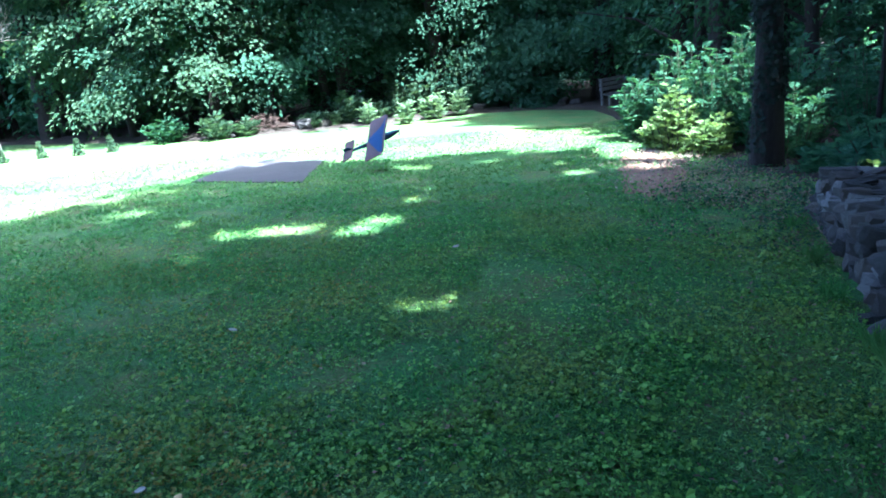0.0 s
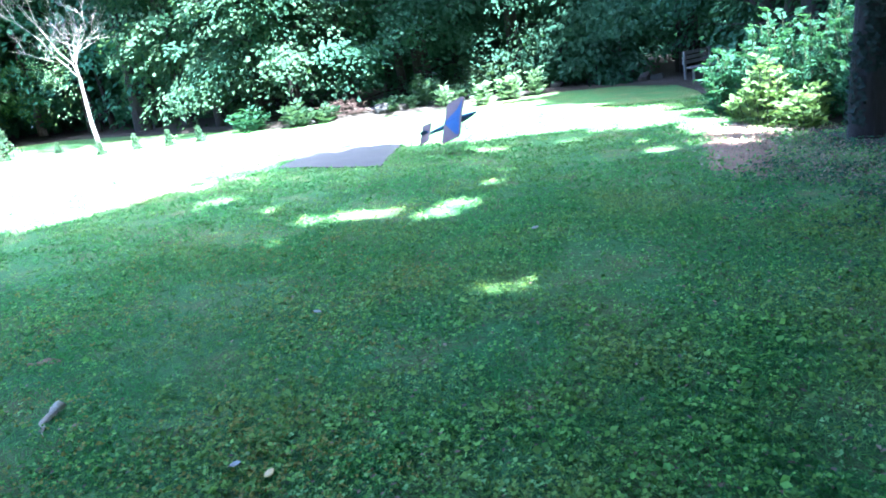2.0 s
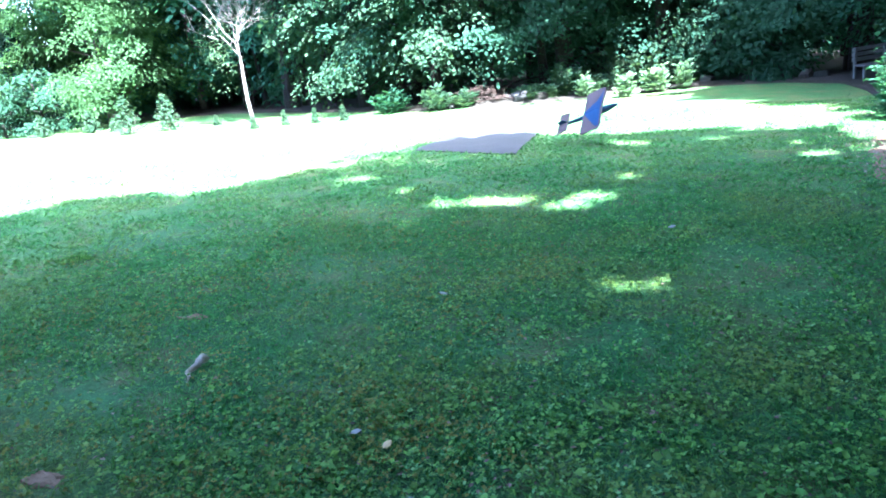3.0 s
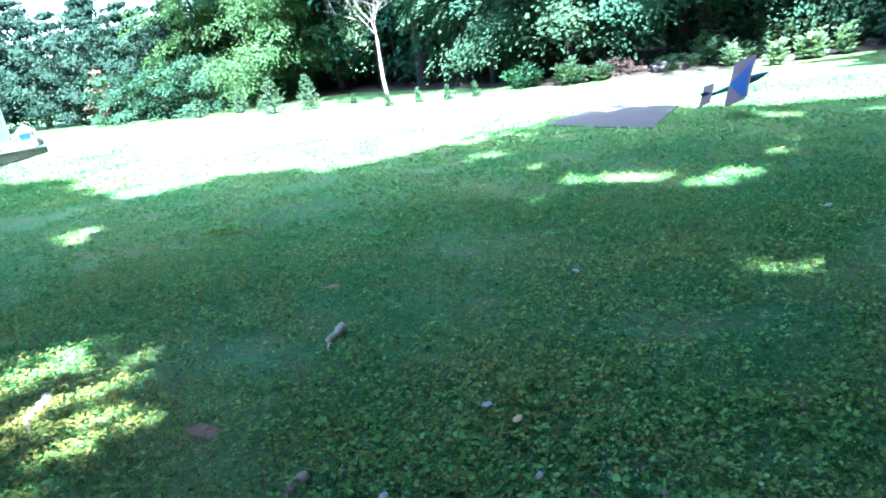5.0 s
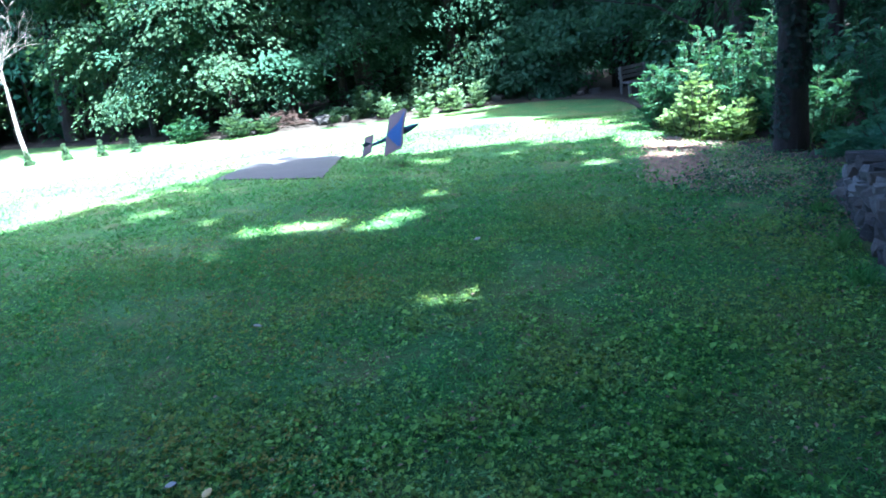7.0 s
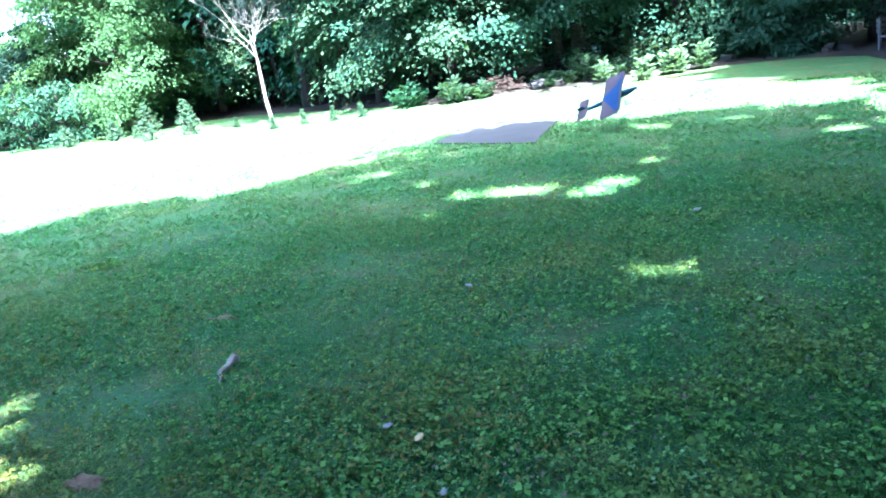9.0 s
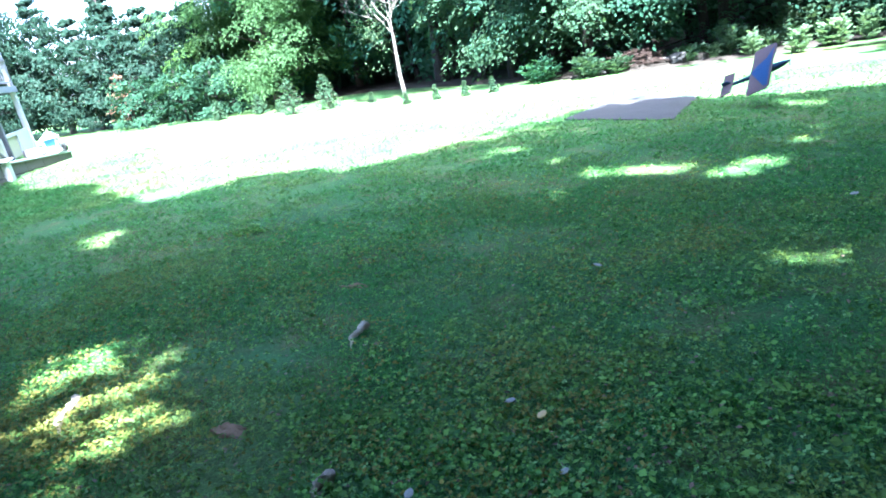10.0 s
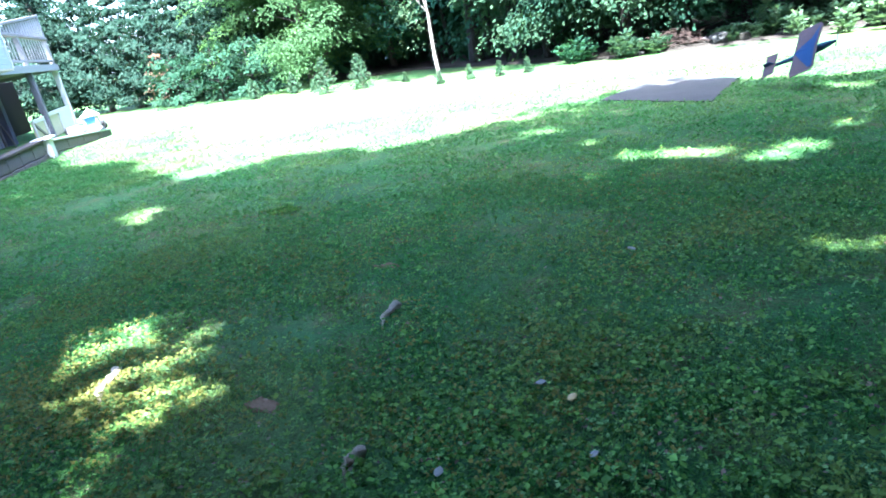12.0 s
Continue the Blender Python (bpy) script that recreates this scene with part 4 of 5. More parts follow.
M_SIDING = plain("pale_siding", (0.185, 0.20, 0.21), 0.55, vary=0.08)
M_WHITE = plain("white_paint", (0.36, 0.35, 0.35), 0.5, vary=0.12)
M_CREAM = plain("cream_board", (0.30, 0.26, 0.19), 0.6, vary=0.15)
M_GREYWOOD = plain("weathered_wood", (0.115, 0.10, 0.09), 0.85, grain=40, vary=0.35)
M_SLATE = plain("slate_blue_wall", (0.05, 0.05, 0.075), 0.8, vary=0.25)
# near black: small trim, and shade painted into the open lower storey
M_DARK = plain("black_trim_and_shade", (0.0065, 0.0045, 0.0035), 0.9, spec=0.05)
M_DOOR = plain("grey_door_paint", (0.19, 0.18, 0.20), 0.6, vary=0.2)
M_BLOCK = plain("concrete_block", (0.060, 0.056, 0.046), 0.9, grain=30, vary=0.3)
M_BLUE = plain("blue_paint", (0.06, 0.20, 0.42), 0.5)
M_RUSTED = plain("rusty_red_metal", (0.05, 0.014, 0.012), 0.6, 0.3, vary=0.4)
M_CURTAIN = plain("window_curtain", (0.25, 0.28, 0.29), 0.8, vary=0.2)


def glass_material():
    n = Nodes("window_glass")
    n.finish((0.10, 0.13, 0.16), 0.06, spec=0.6)
    return n.mat


M_GLASS = glass_material()
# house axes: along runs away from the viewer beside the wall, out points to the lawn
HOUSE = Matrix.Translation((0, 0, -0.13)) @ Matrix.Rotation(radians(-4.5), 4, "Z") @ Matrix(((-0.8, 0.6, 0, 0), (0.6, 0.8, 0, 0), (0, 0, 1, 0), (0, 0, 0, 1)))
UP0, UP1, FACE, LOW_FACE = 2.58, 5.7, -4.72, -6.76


def house():
    root = tagged(empty("house"), "pale blue-grey clapboard house with an open lower storey", "house")
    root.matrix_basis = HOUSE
    # upper storey
    box_part("upper_wall", root, M_SIDING, 10.5, 23.5, -13.5, FACE - 0.02, UP0, UP1)
    n = int((UP1 - UP0) / 0.115)
    gaps = [(17.1, 18.75), (20.75, 22.35)]
    for i in range(n):
        z = UP0 + i * 0.115
        runs = [(10.5, 23.5)]
        if 3.08 < z < 4.42:
            runs = [(10.5, gaps[0][0]), (gaps[0][1], gaps[1][0]), (gaps[1][1], 23.5)]
        for a, b in runs:
            bm = bmesh.new()
            box(bm, a, b, FACE - 0.02, FACE + 0.012, z, z + 0.122)
            for v in bm.verts:
                if v.co.z > z + 0.06 and v.co.y > FACE:
                    v.co.y -= 0.022
            part("clapboard", bm, M_SIDING, root)
    box_part("corner_board", root, M_WHITE, 23.44, 23.54, FACE - 0.1, FACE + 0.03, UP0, UP1, 0.005)
    box_part("soffit", root, M_CREAM, 10.5, 23.5, LOW_FACE, FACE + 0.01, UP0 - 0.06, UP0 - 0.003, 0.004)
    box_part("roof", root, M_GREYWOOD, 10.2, 23.9, -13.8, FACE + 0.45, UP1, UP1 + 0.15, 0.01)
    for a, b in gaps:
        window = under(new("window", bpy.data.meshes.new("window")), root, "white-framed pair of sash windows")
        bm = bmesh.new()
        z0, z1 = 3.12, 4.38
        for x0, x1, y in ((a, a + 0.16, 0.05), (b - 0.16, b, 0.05), ((a + b) / 2 - 0.1, (a + b) / 2 + 0.1, 0.05)):
            box(bm, x0, x1, FACE - 0.04, FACE + y, z0, z1, 0.006)
        box(bm, a, b, FACE - 0.04, FACE + 0.05, z1 - 0.07, z1 + 0.03, 0.006)
        box(bm, a - 0.03, b + 0.03, FACE - 0.04, FACE + 0.07, z0 - 0.05, z0 + 0.03, 0.006)
        bm.to_mesh(window.data)
        bm.free()
        window.data.materials.append(M_WHITE)
        for x0, x1 in ((a + 0.16, (a + b) / 2 - 0.1), ((a + b) / 2 + 0.1, b - 0.16)):
            box_part("meeting_rail", window, M_WHITE, x0, x1, FACE - 0.02, FACE + 0.025, 3.71, 3.77)
            box_part("pane", window, M_GLASS, x0, x1, FACE - 0.012, FACE + 0.006, z0 + 0.03, 3.71)
            box_part("pane", window, M_GLASS, x0, x1, FACE - 0.012, FACE + 0.010, 3.77, z1 - 0.07)
            box_part("curtain", window, M_CURTAIN, x0, x0 + (x1 - x0) * 0.4, FACE + 0.007, FACE + 0.009, z0 + 0.03, 3.71)
            box_part("curtain", window, M_CURTAIN, x1 - (x1 - x0) * 0.35, x1, FACE + 0.011, FACE + 0.013, 3.77, z1 - 0.07)
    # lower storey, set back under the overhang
    # back wall and floor are coloured near black, standing for interior shade
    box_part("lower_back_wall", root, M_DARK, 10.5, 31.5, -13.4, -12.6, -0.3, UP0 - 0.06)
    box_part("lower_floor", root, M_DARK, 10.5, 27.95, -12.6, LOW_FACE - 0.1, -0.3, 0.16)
    box_part("paving", root, M_BLOCK, 16.5, 34.0, LOW_FACE - 0.1, -4.9, -0.3, 0.16)
    for x in (15.0, 18.2, 22.15, 24.85):
        box_part("post", root, M_GREYWOOD, x - 0.06, x + 0.06, LOW_FACE - 0.06, LOW_FACE + 0.06, 0.16, UP0 - 0.06, 0.012)
    box_part("lintel", root, M_GREYWOOD, 10.5, 27.95, LOW_FACE - 0.08, LOW_FACE + 0.06, UP0 - 0.28, UP0 - 0.06, 0.01)
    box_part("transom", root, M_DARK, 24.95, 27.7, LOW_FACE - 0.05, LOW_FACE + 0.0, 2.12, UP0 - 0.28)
    door = box_part("door", root, M_DOOR, 24.95, 27.7, LOW_FACE - 0.05, LOW_FACE + 0.02, 0.17, 2.12, 0.01, label="plain grey-painted plank door")
    for d, x0 in ((door, 24.95),):
        for k in range(1, 5):
            box_part("groove", d, M_DARK, x0 + k * 0.6, x0 + k * 0.6 + 0.02, LOW_FACE + 0.021, LOW_FACE + 0.024, 0.25, 2.05)
    bm = bmesh.new()
    bmesh.ops.create_icosphere(bm, subdivisions=2, radius=0.05, matrix=Matrix.Translation((26.3, LOW_FACE + 0.07, 1.1)))
    part("door_knob", bm, M_DARK, door, smooth=True)
    box_part("door_frame", root, M_GREYWOOD, 27.7, 27.95, LOW_FACE - 0.06, LOW_FACE + 0.06, 0.16, UP0 - 0.28, 0.01)
    # dark sheet standing for the shade under the deck
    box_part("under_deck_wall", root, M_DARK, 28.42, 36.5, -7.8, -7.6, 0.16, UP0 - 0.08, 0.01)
    box_part("side_wall", root, M_SLATE, 27.95, 28.4, -12.6, LOW_FACE + 0.3, 0.16, UP0 - 0.08, 0.01, label="slate blue end wall of the lower storey")


house()


M_RAIL = plain("faded_rail_paint", (0.15, 0.145, 0.145), 0.6, vary=0.25)
# slate tone carries the deck's shade, painted into this post's colour
M_SHADEDPOST = plain("shaded_post_paint", (0.075, 0.075, 0.095), 0.7, vary=0.3)
M_BOARD = plain("grey_board", (0.14, 0.145, 0.15), 0.8, vary=0.25)


def deck():
    root = tagged(empty("deck"), "raised wooden deck with white railings beside the house", "deck")
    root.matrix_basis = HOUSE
    f = -5.3
    box_part("deck_floor", root, M_GREYWOOD, 23.56, 33.5, -11.0, f + 0.1, 2.60, 2.66, 0.005)
    box_part("rim_board", root, M_BOARD, 23.56, 33.5, f + 0.1, f + 0.15, 2.48, 2.72, 0.005)
    box_part("rim_board", root, M_BOARD, 33.5, 33.55, -11.0, f + 0.15, 2.48, 2.72, 0.005)
    for x in (28.3, 33.3):
        box_part("post", root, M_SHADEDPOST if x < 30 else M_WHITE, x - 0.1, x + 0.1, f - 0.11, f + 0.09, 0.16, 2.6, 0.015)
    for x in (23.7, 28.3, 33.35):
        box_part("rail_post", root, M_RAIL, x - 0.1, x + 0.1, f - 0.05, f + 0.09, 2.66, 3.75, 0.01)
    box_part("top_rail", root, M_GREYWOOD, 23.6, 33.5, f - 0.06, f + 0.12, 3.68, 3.78, 0.01)
    box_part("bottom_rail", root, M_RAIL, 23.6, 33.5, f - 0.0, f + 0.06, 2.84, 2.91, 0.005)
    for i in range(20):
        x = 23.95 + i * 0.48
        box_part("baluster", root, M_RAIL, x - 0.02, x + 0.02, f + 0.01, f + 0.045, 2.91, 3.68)
    # sloping screen of white boards over the railing
    for i in range(20):
        x = 24.6 + i * 0.44
        top = 3.80 + (x - 24.6) / 8.8 * 0.78
        if top > 3.86:
            box_part("screen_board", root, M_RAIL, x, x + 0.22, f + 0.0, f + 0.04, 3.78, top)
    slope = math.degrees(math.atan2(0.78, 8.8))
    box_part("screen_rail", root, M_GREYWOOD, 0, 8.95, -0.07, 0.12, 0, 0.1, 0.01, Matrix.Translation((24.5, f, 3.80)) @ Matrix.Rotation(radians(-slope), 4, "Y"))
    box_part("screen_post", root, M_RAIL, 33.3, 33.5, f - 0.03, f + 0.08, 3.78, 4.64, 0.01)


deck()


def half_gate():
    root = tagged(empty("half_gate"), "small cream gate with a diagonal brace", "gate")
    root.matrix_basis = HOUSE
    x0, x1, f = 26.0, 27.9, -5.35
    box_part("panel", root, M_CREAM, x0, x1, f - 0.02, f + 0.02, 0.2, 0.95)
    for a, b, z0, z1 in ((x0, x1, 0.9, 1.02), (x0, x1, 0.18, 0.28), (x0, x0 + 0.12, 0.18, 1.0), (x1 - 0.12, x1, 0.18, 1.0)):
        box_part("frame_board", root, M_WHITE, a, b, f + 0.02, f + 0.06, z0, z1, 0.005)
    box_part("brace", root, M_GREYWOOD, 0, 1.95, 0, 0.04, -0.05, 0.05, 0.004, Matrix.Translation((x0 + 0.05, f + 0.021, 0.92)) @ Matrix.Rotation(radians(21), 4, "Y"))


half_gate()


def porch_panel():
    root = tagged(empty("porch_panel"), "white boxed railing panel under the deck", "railing")
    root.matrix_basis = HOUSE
    box_part("panel", root, M_CREAM, 28.5, 33.1, -5.4, -5.34, 0.2, 0.95)
    for a, b, z0, z1 in ((28.45, 33.15, 0.95, 1.08), (30.7, 33.12, 0.22, 0.95)):
        box_part("board", root, M_WHITE, a, b, -5.34, -5.28, z0, z1, 0.005)


porch_panel()

def hanging_sheet():
    verts, faces = [], []
    n, m = 12, 10
    for j in range(m + 1):
        for i in range(n + 1):
            u, v = i / n, j / m
            x = 27.0 + 2.6 * u * (1 - 0.45 * v)
            verts.append((x, -8.2 + 0.15 * math.sin(u * 14 + v), 2.4 - 1.15 * v + 0.12 * math.sin(u * 6) * v))
    faces = [(j * (n + 1) + i, j * (n + 1) + i + 1, (j + 1) * (n + 1) + i + 1, (j + 1) * (n + 1) + i) for j in range(m) for i in range(n)]
    ob = new("hanging_sheet", raw_mesh("hanging_sheet", verts, faces, M_WHITE, True))
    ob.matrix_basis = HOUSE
    s = ob.modifiers.new("thickness", "SOLIDIFY")
    s.thickness = 0.02
    tagged(ob, "pale sheet hanging under the deck", "sheet")


hanging_sheet()


# worn wood, darkened further to stand for shade on the near wall
M_COPING = plain("shaded_worn_coping", (0.062, 0.052, 0.042), 0.9, grain=30, vary=0.4, spec=0.1)


def retaining_wall():
    root = tagged(empty("retaining_wall"), "low weathered block retaining wall with plank coping", "wall")
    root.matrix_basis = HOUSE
    near = [(16.5, -4.38), (17.3, -4.27), (18.1, -4.17), (18.9, -4.07), (19.8, -3.96)]
    far = [(20.25, -3.92), (21.3, -3.7), (22.3, -3.45), (23.3, -3.2), (24.3, -2.95)]
    for row, coping, ends in ((near, M_COPING, (0.64, 0.66)), (far, M_SIDING, (0.60, 0.28))):
        for k, ((x0, y0), (x1, y1)) in enumerate(zip(row, row[1:])):
            d = math.hypot(x1 - x0, y1 - y0)
            m = Matrix.Translation((x0, y0, 0)) @ Matrix.Rotation(math.atan2(y1 - y0, x1 - x0), 4, "Z")
            t0, t1 = (ends[0] + (ends[1] - ends[0]) * q / (len(row) - 1) for q in (k, k + 1))
            for low, high in ((0.0, 0.36), (0.36, 0.69), (0.69, 1.0)):
                bm = bmesh.new()
                box(bm, 0.01, d - 0.01, -0.3, -0.012 * (low > 0.5), low + 0.008, high - 0.008, 0.012)
                for v in bm.verts:
                    v.co.z = -0.35 + (t0 + (t1 - t0) * v.co.x / d + 0.35) * v.co.z
                part("block", bm, M_BLOCK, root).matrix_basis = m
            bm = bmesh.new()
            box(bm, 0, d + 0.02, -0.34, 0.035, 0, 0.055, 0.01)
            for v in bm.verts:
                v.co.z += t0 + (t1 - t0) * v.co.x / d
            part("coping", bm, coping, root).matrix_basis = m
    box_part("corner_pier", root, M_WHITE, 19.8, 20.25, -4.16, -3.84, -0.3, 0.68, 0.015, label="white painted corner pier")
    box_part("pier_cap", root, M_WHITE, 19.72, 20.33, -4.24, -3.76, 0.68, 0.74, 0.015)


retaining_wall()


def garden_lantern():
    root = tagged(empty("garden_lantern"), "small white and blue garden lantern on the wall", "lantern")
    root.matrix_basis = HOUSE @ pose(23.6, -3.3, 0.42)
    bm = bmesh.new()
    box(bm, -0.22, 0.22, -0.22, 0.22, 0, 0.06, 0.01)
    part("base", bm, M_WHITE, root)
    for sx in (-1, 1):
        for sy in (-1, 1):
            box_part("post", root, M_WHITE, sx * 0.17 - 0.025, sx * 0.17 + 0.025, sy * 0.17 - 0.025, sy * 0.17 + 0.025, 0.06, 0.42)
    box_part("blue_pane", root, M_BLUE, -0.15, 0.15, -0.15, 0.15, 0.06, 0.40, 0.01)
    bm = bmesh.new()
    bmesh.ops.create_cone(bm, cap_ends=True, segments=4, radius1=0.36, radius2=0.04, depth=0.2, matrix=Matrix.Translation((0, 0, 0.52)) @ Matrix.Rotation(radians(45), 4, "Z"))
    part("roof", bm, M_WHITE, root)


garden_lantern()


def wheelbarrow():
    x, y = -18.91, 8.12
    root = tagged(empty("wheelbarrow", x, y, ground_z(x, y), 25), "old rusty red wheelbarrow leaning under the house", "wheelbarrow")
    root.scale = (0.75, 0.75, 0.75)
    bm = bmesh.new()
    box(bm, -0.5, 0.45, -0.33, 0.33, 0.0, 0.32, 0.04)
    for v in bm.verts:
        if v.co.z < 0.15:
            v.co.x *= 0.6
            v.co.y *= 0.65
    top = [f for f in bm.faces if f.normal.z > 0.9]
    bmesh.ops.delete(bm, geom=top, context="FACES")
    bmesh.ops.transform(bm, matrix=pose(0, 0, 0.45, 0, -62, 0), verts=bm.verts)
    tray = part("tray", bm, M_RUSTED, root)
    tray.modifiers.new("thickness", "SOLIDIFY").thickness = 0.02
    for sy in (-1, 1):
        under(new("handle", tubes_mesh("handle", [tube([(-0.25, sy * 0.22, 0.2), (0.2, sy * 0.27, 0.75), (0.45, sy * 0.3, 1.15)], [0.025, 0.025, 0.022], 7)], M_GREYWOOD)), root)
        under(new("leg", tubes_mesh("leg", [tube([(0.1, sy * 0.22, 0.6), (0.25, sy * 0.25, 0.0)], [0.02, 0.02], 6)], M_RUSTED)), root)
    bm = bmesh.new()
    bmesh.ops.create_cone(bm, cap_ends=True, segments=20, radius1=0.19, radius2=0.19, depth=0.08, matrix=Matrix.Translation((-0.3, 0, 0.19)) @ Matrix.Rotation(radians(90), 4, "X"))
    bmesh.ops.bevel(bm, geom=[e for e in bm.edges if e.calc_face_angle(0) > 1], offset=0.025, segments=2, affect="EDGES")
    part("wheel", bm, M_DARK, root)


wheelbarrow()
pole = new("garden_pole", tubes_mesh("garden_pole", [tube([(27.0, -6.2, 0.16), (26.6, -6.55, 1.9)], [0.03, 0.025], 7)], M_GREYWOOD))
pole.matrix_basis = HOUSE
tagged(pole, "weathered pole leaning beside the grey door", "pole")


heap("dirt_patch", -14.15, 6.08, 1.5, 0.6, 0.03, M_LITTER, 23, "bare brown earth with dead leaves below the house", turn=-20, category="soil patch")
for x, y, size in ((23.4, -3.7, 0.42), (23.9, -3.75, 0.34), (25.0, -3.4, 0.36)):
    stone = new("garden_stone", STONES[int(x * 10) % 9])
    stone.matrix_basis = HOUSE @ pose(x, y, 0.36 + size * 0.3, 5, -4, x * 40) @ Matrix.Diagonal((size * 1.5, size, size * 0.8, 1))
    tagged(stone, "pale rounded stone on the bed behind the low wall", "stone", "pale stones behind the low wall")


# ---- model aeroplane ----
def model_plane():
    fore, wing = Vector((0.891, -0.321, 0.324)).normalized(), Vector((0.118, 0.850, 0.515))
    wing = (wing - fore * wing.dot(fore)).normalized()
    up = fore.cross(wing)
    mid = Vector((-0.95, 11.53, -0.14))
    m = Matrix((fore, wing, up)).transposed().to_4x4()
    m.translation = mid
    m = m @ Matrix.Scale(0.97, 4)
    root = tagged(empty("model_aeroplane"), "blue and grey model aeroplane flying low over the lawn", "model plane")
    root.matrix_basis = m
    skin = plain("mauve_grey_skin", (0.045, 0.034, 0.035), 0.7)
    blue = plain("blue_skin", (0.007, 0.022, 0.060), 0.5)
    body = plain("dark_blue_body", (0.018, 0.036, 0.065), 0.35)
    for m in (skin, blue, body):
        m.node_tree.nodes["Principled BSDF"].inputs["Specular IOR Level"].default_value = 0.06
    rings = [(-0.52, 0.018, 0.02, 0.03), (-0.2, 0.03, 0.035, 0.01), (0.05, 0.045, 0.055, 0.0), (0.28, 0.05, 0.06, 0.0), (0.42, 0.035, 0.04, 0.0), (0.5, 0.015, 0.018, 0.0)]
    verts, faces = [], []
    for x, a, b, lift in rings:
        for k in range(10):
            w = 2 * math.pi * k / 10
            verts.append((x, a * math.cos(w), b * math.sin(w) + lift))
    for i in range(len(rings) - 1):
        for k in range(10):
            p, q = i * 10 + k, i * 10 + (k + 1) % 10
            faces.append((p, q, q + 10, p + 10))
    under(new("fuselage", raw_mesh("fuselage", verts, faces, body, True)), root)

    def slab(name, outline, z0, z1, material, m=None, label=""):
        bm = bmesh.new()
        low = [bm.verts.new((x, y, z0)) for x, y in outline]
        high = [bm.verts.new((x, y, z1)) for x, y in outline]
        bm.faces.new(high)
        bm.faces.new(list(reversed(low)))
        for i in range(len(outline)):
            j = (i + 1) % len(outline)
            bm.faces.new((low[i], low[j], high[j], high[i]))
        if m is not None:
            bmesh.ops.transform(bm, matrix=m, verts=bm.verts)
        return part(name, bm, material, root, label)

    slab("wing", [(0.27, -0.02), (0.29, 0.44), (0.25, 0.5), (-0.05, 0.5), (-0.08, 0.45), (-0.08, -0.02)], 0.055, 0.067, skin, label="mauve-grey wing panel")
    slab("wing", [(0.27, 0.02), (0.29, -0.44), (0.25, -0.5), (-0.05, -0.5), (-0.08, -0.45), (-0.08, 0.02)], 0.056, 0.068, skin, label="mauve-grey wing panel")
    slab("stripe", [(0.235, 0.0), (0.255, 0.43), (0.16, 0.2), (0.02, 0.1), (-0.07, 0.0)], 0.070, 0.073, blue, label="blue wedge on the wing")
    slab("stripe", [(0.234, -0.005), (0.254, -0.43), (0.20, -0.43), (0.0, -0.12), (-0.07, -0.005)], 0.071, 0.074, blue, label="blue wedge on the wing")
    slab("stripe", [(0.235, 0.0), (0.255, 0.43), (0.16, 0.2), (0.02, 0.1), (-0.07, 0.0)], 0.050, 0.053, blue, label="blue wedge on the wing")
    slab("stripe", [(0.234, -0.005), (0.254, -0.43), (0.20, -0.43), (0.0, -0.12), (-0.07, -0.005)], 0.049, 0.052, blue, label="blue wedge on the wing")
    slab("tailplane", [(-0.38, -0.22), (-0.38, 0.22), (-0.57, 0.25), (-0.57, -0.25)], 0.05, 0.06, skin)
    slab("fin", [(-0.38, 0.03), (-0.45, 0.12), (-0.56, 0.12), (-0.55, 0.03)], -0.005, 0.005, body, Matrix.Rotation(radians(90), 4, "X"))
    slab("propeller", [(-0.012, -0.12), (0.012, -0.12), (0.006, 0), (0.012, 0.12), (-0.012, 0.12), (-0.006, 0)], 0, 0.006, body, Matrix.Translation((0.515, 0, 0)) @ Matrix.Rotation(radians(90), 4, "Y"))
    for sy in (-1, 1):
        under(new("landing_gear", tubes_mesh("landing_gear", [tube([(0.22, sy * 0.03, -0.04), (0.25, sy * 0.13, -0.15)], [0.006, 0.006], 5)], body)), root)


model_plane()


# ---- lawn growth ----
M_PALEWEED = leaf_material("pale_weed_leaf", (0.11, 0.21, 0.062), (0.22, 0.34, 0.12), 0.7, 0.3, 0.06)
M_DRYWEED = leaf_material("dry_weed_leaf", (0.11, 0.115, 0.026), (0.21, 0.20, 0.046), 0.8, 0.2, 0.05)


def scatter(rng, count, near, far, power=1.0, low=-80, high=44):
    """Random spots in the fan of lawn before the viewer."""
    r = near + (far - near) * rng.uniform(0, 1, count) ** power
    a = np.radians(rng.uniform(low, high, count))
    x, y = r * np.sin(a), r * np.cos(a)
    z = np.array([ground_z(p, q) for p, q in zip(x, y)])
    return np.stack([x, y, z], 1), r


def bare(p):
    """Thin spots in the lawn."""
    return np.array([noise.noise(Vector((x * 0.9, y * 0.9, 4.0))) + 0.5 * noise.noise(Vector((x * 2.7, y * 2.7, 7.0))) for x, y in p[:, :2]])


def off_pad(p):
    """Not under the mat, the wall or the trunk's earth."""
    x, y = p[:, 0], p[:, 1]
    pad = (x > -4.07 + (y - 11.86) * 0.14) & (x < -2.07) & (y > 10.80 + (x - -2.07) * -0.530) & (y < 13.36 + (x - -2.05) * -0.500)
    wall = x > 2.0 + (y - 2.9) * 0.40
    soil = (((x + 2.65) / 0.09) ** 2 + ((y - 2.12) / 0.05) ** 2 < 1) | (((x + 3.22) / 0.09) ** 2 + ((y - 4.03) / 0.04) ** 2 < 1)
    return ~(pad | soil | (wall & (y < 7.0) & (y > 2.6)))


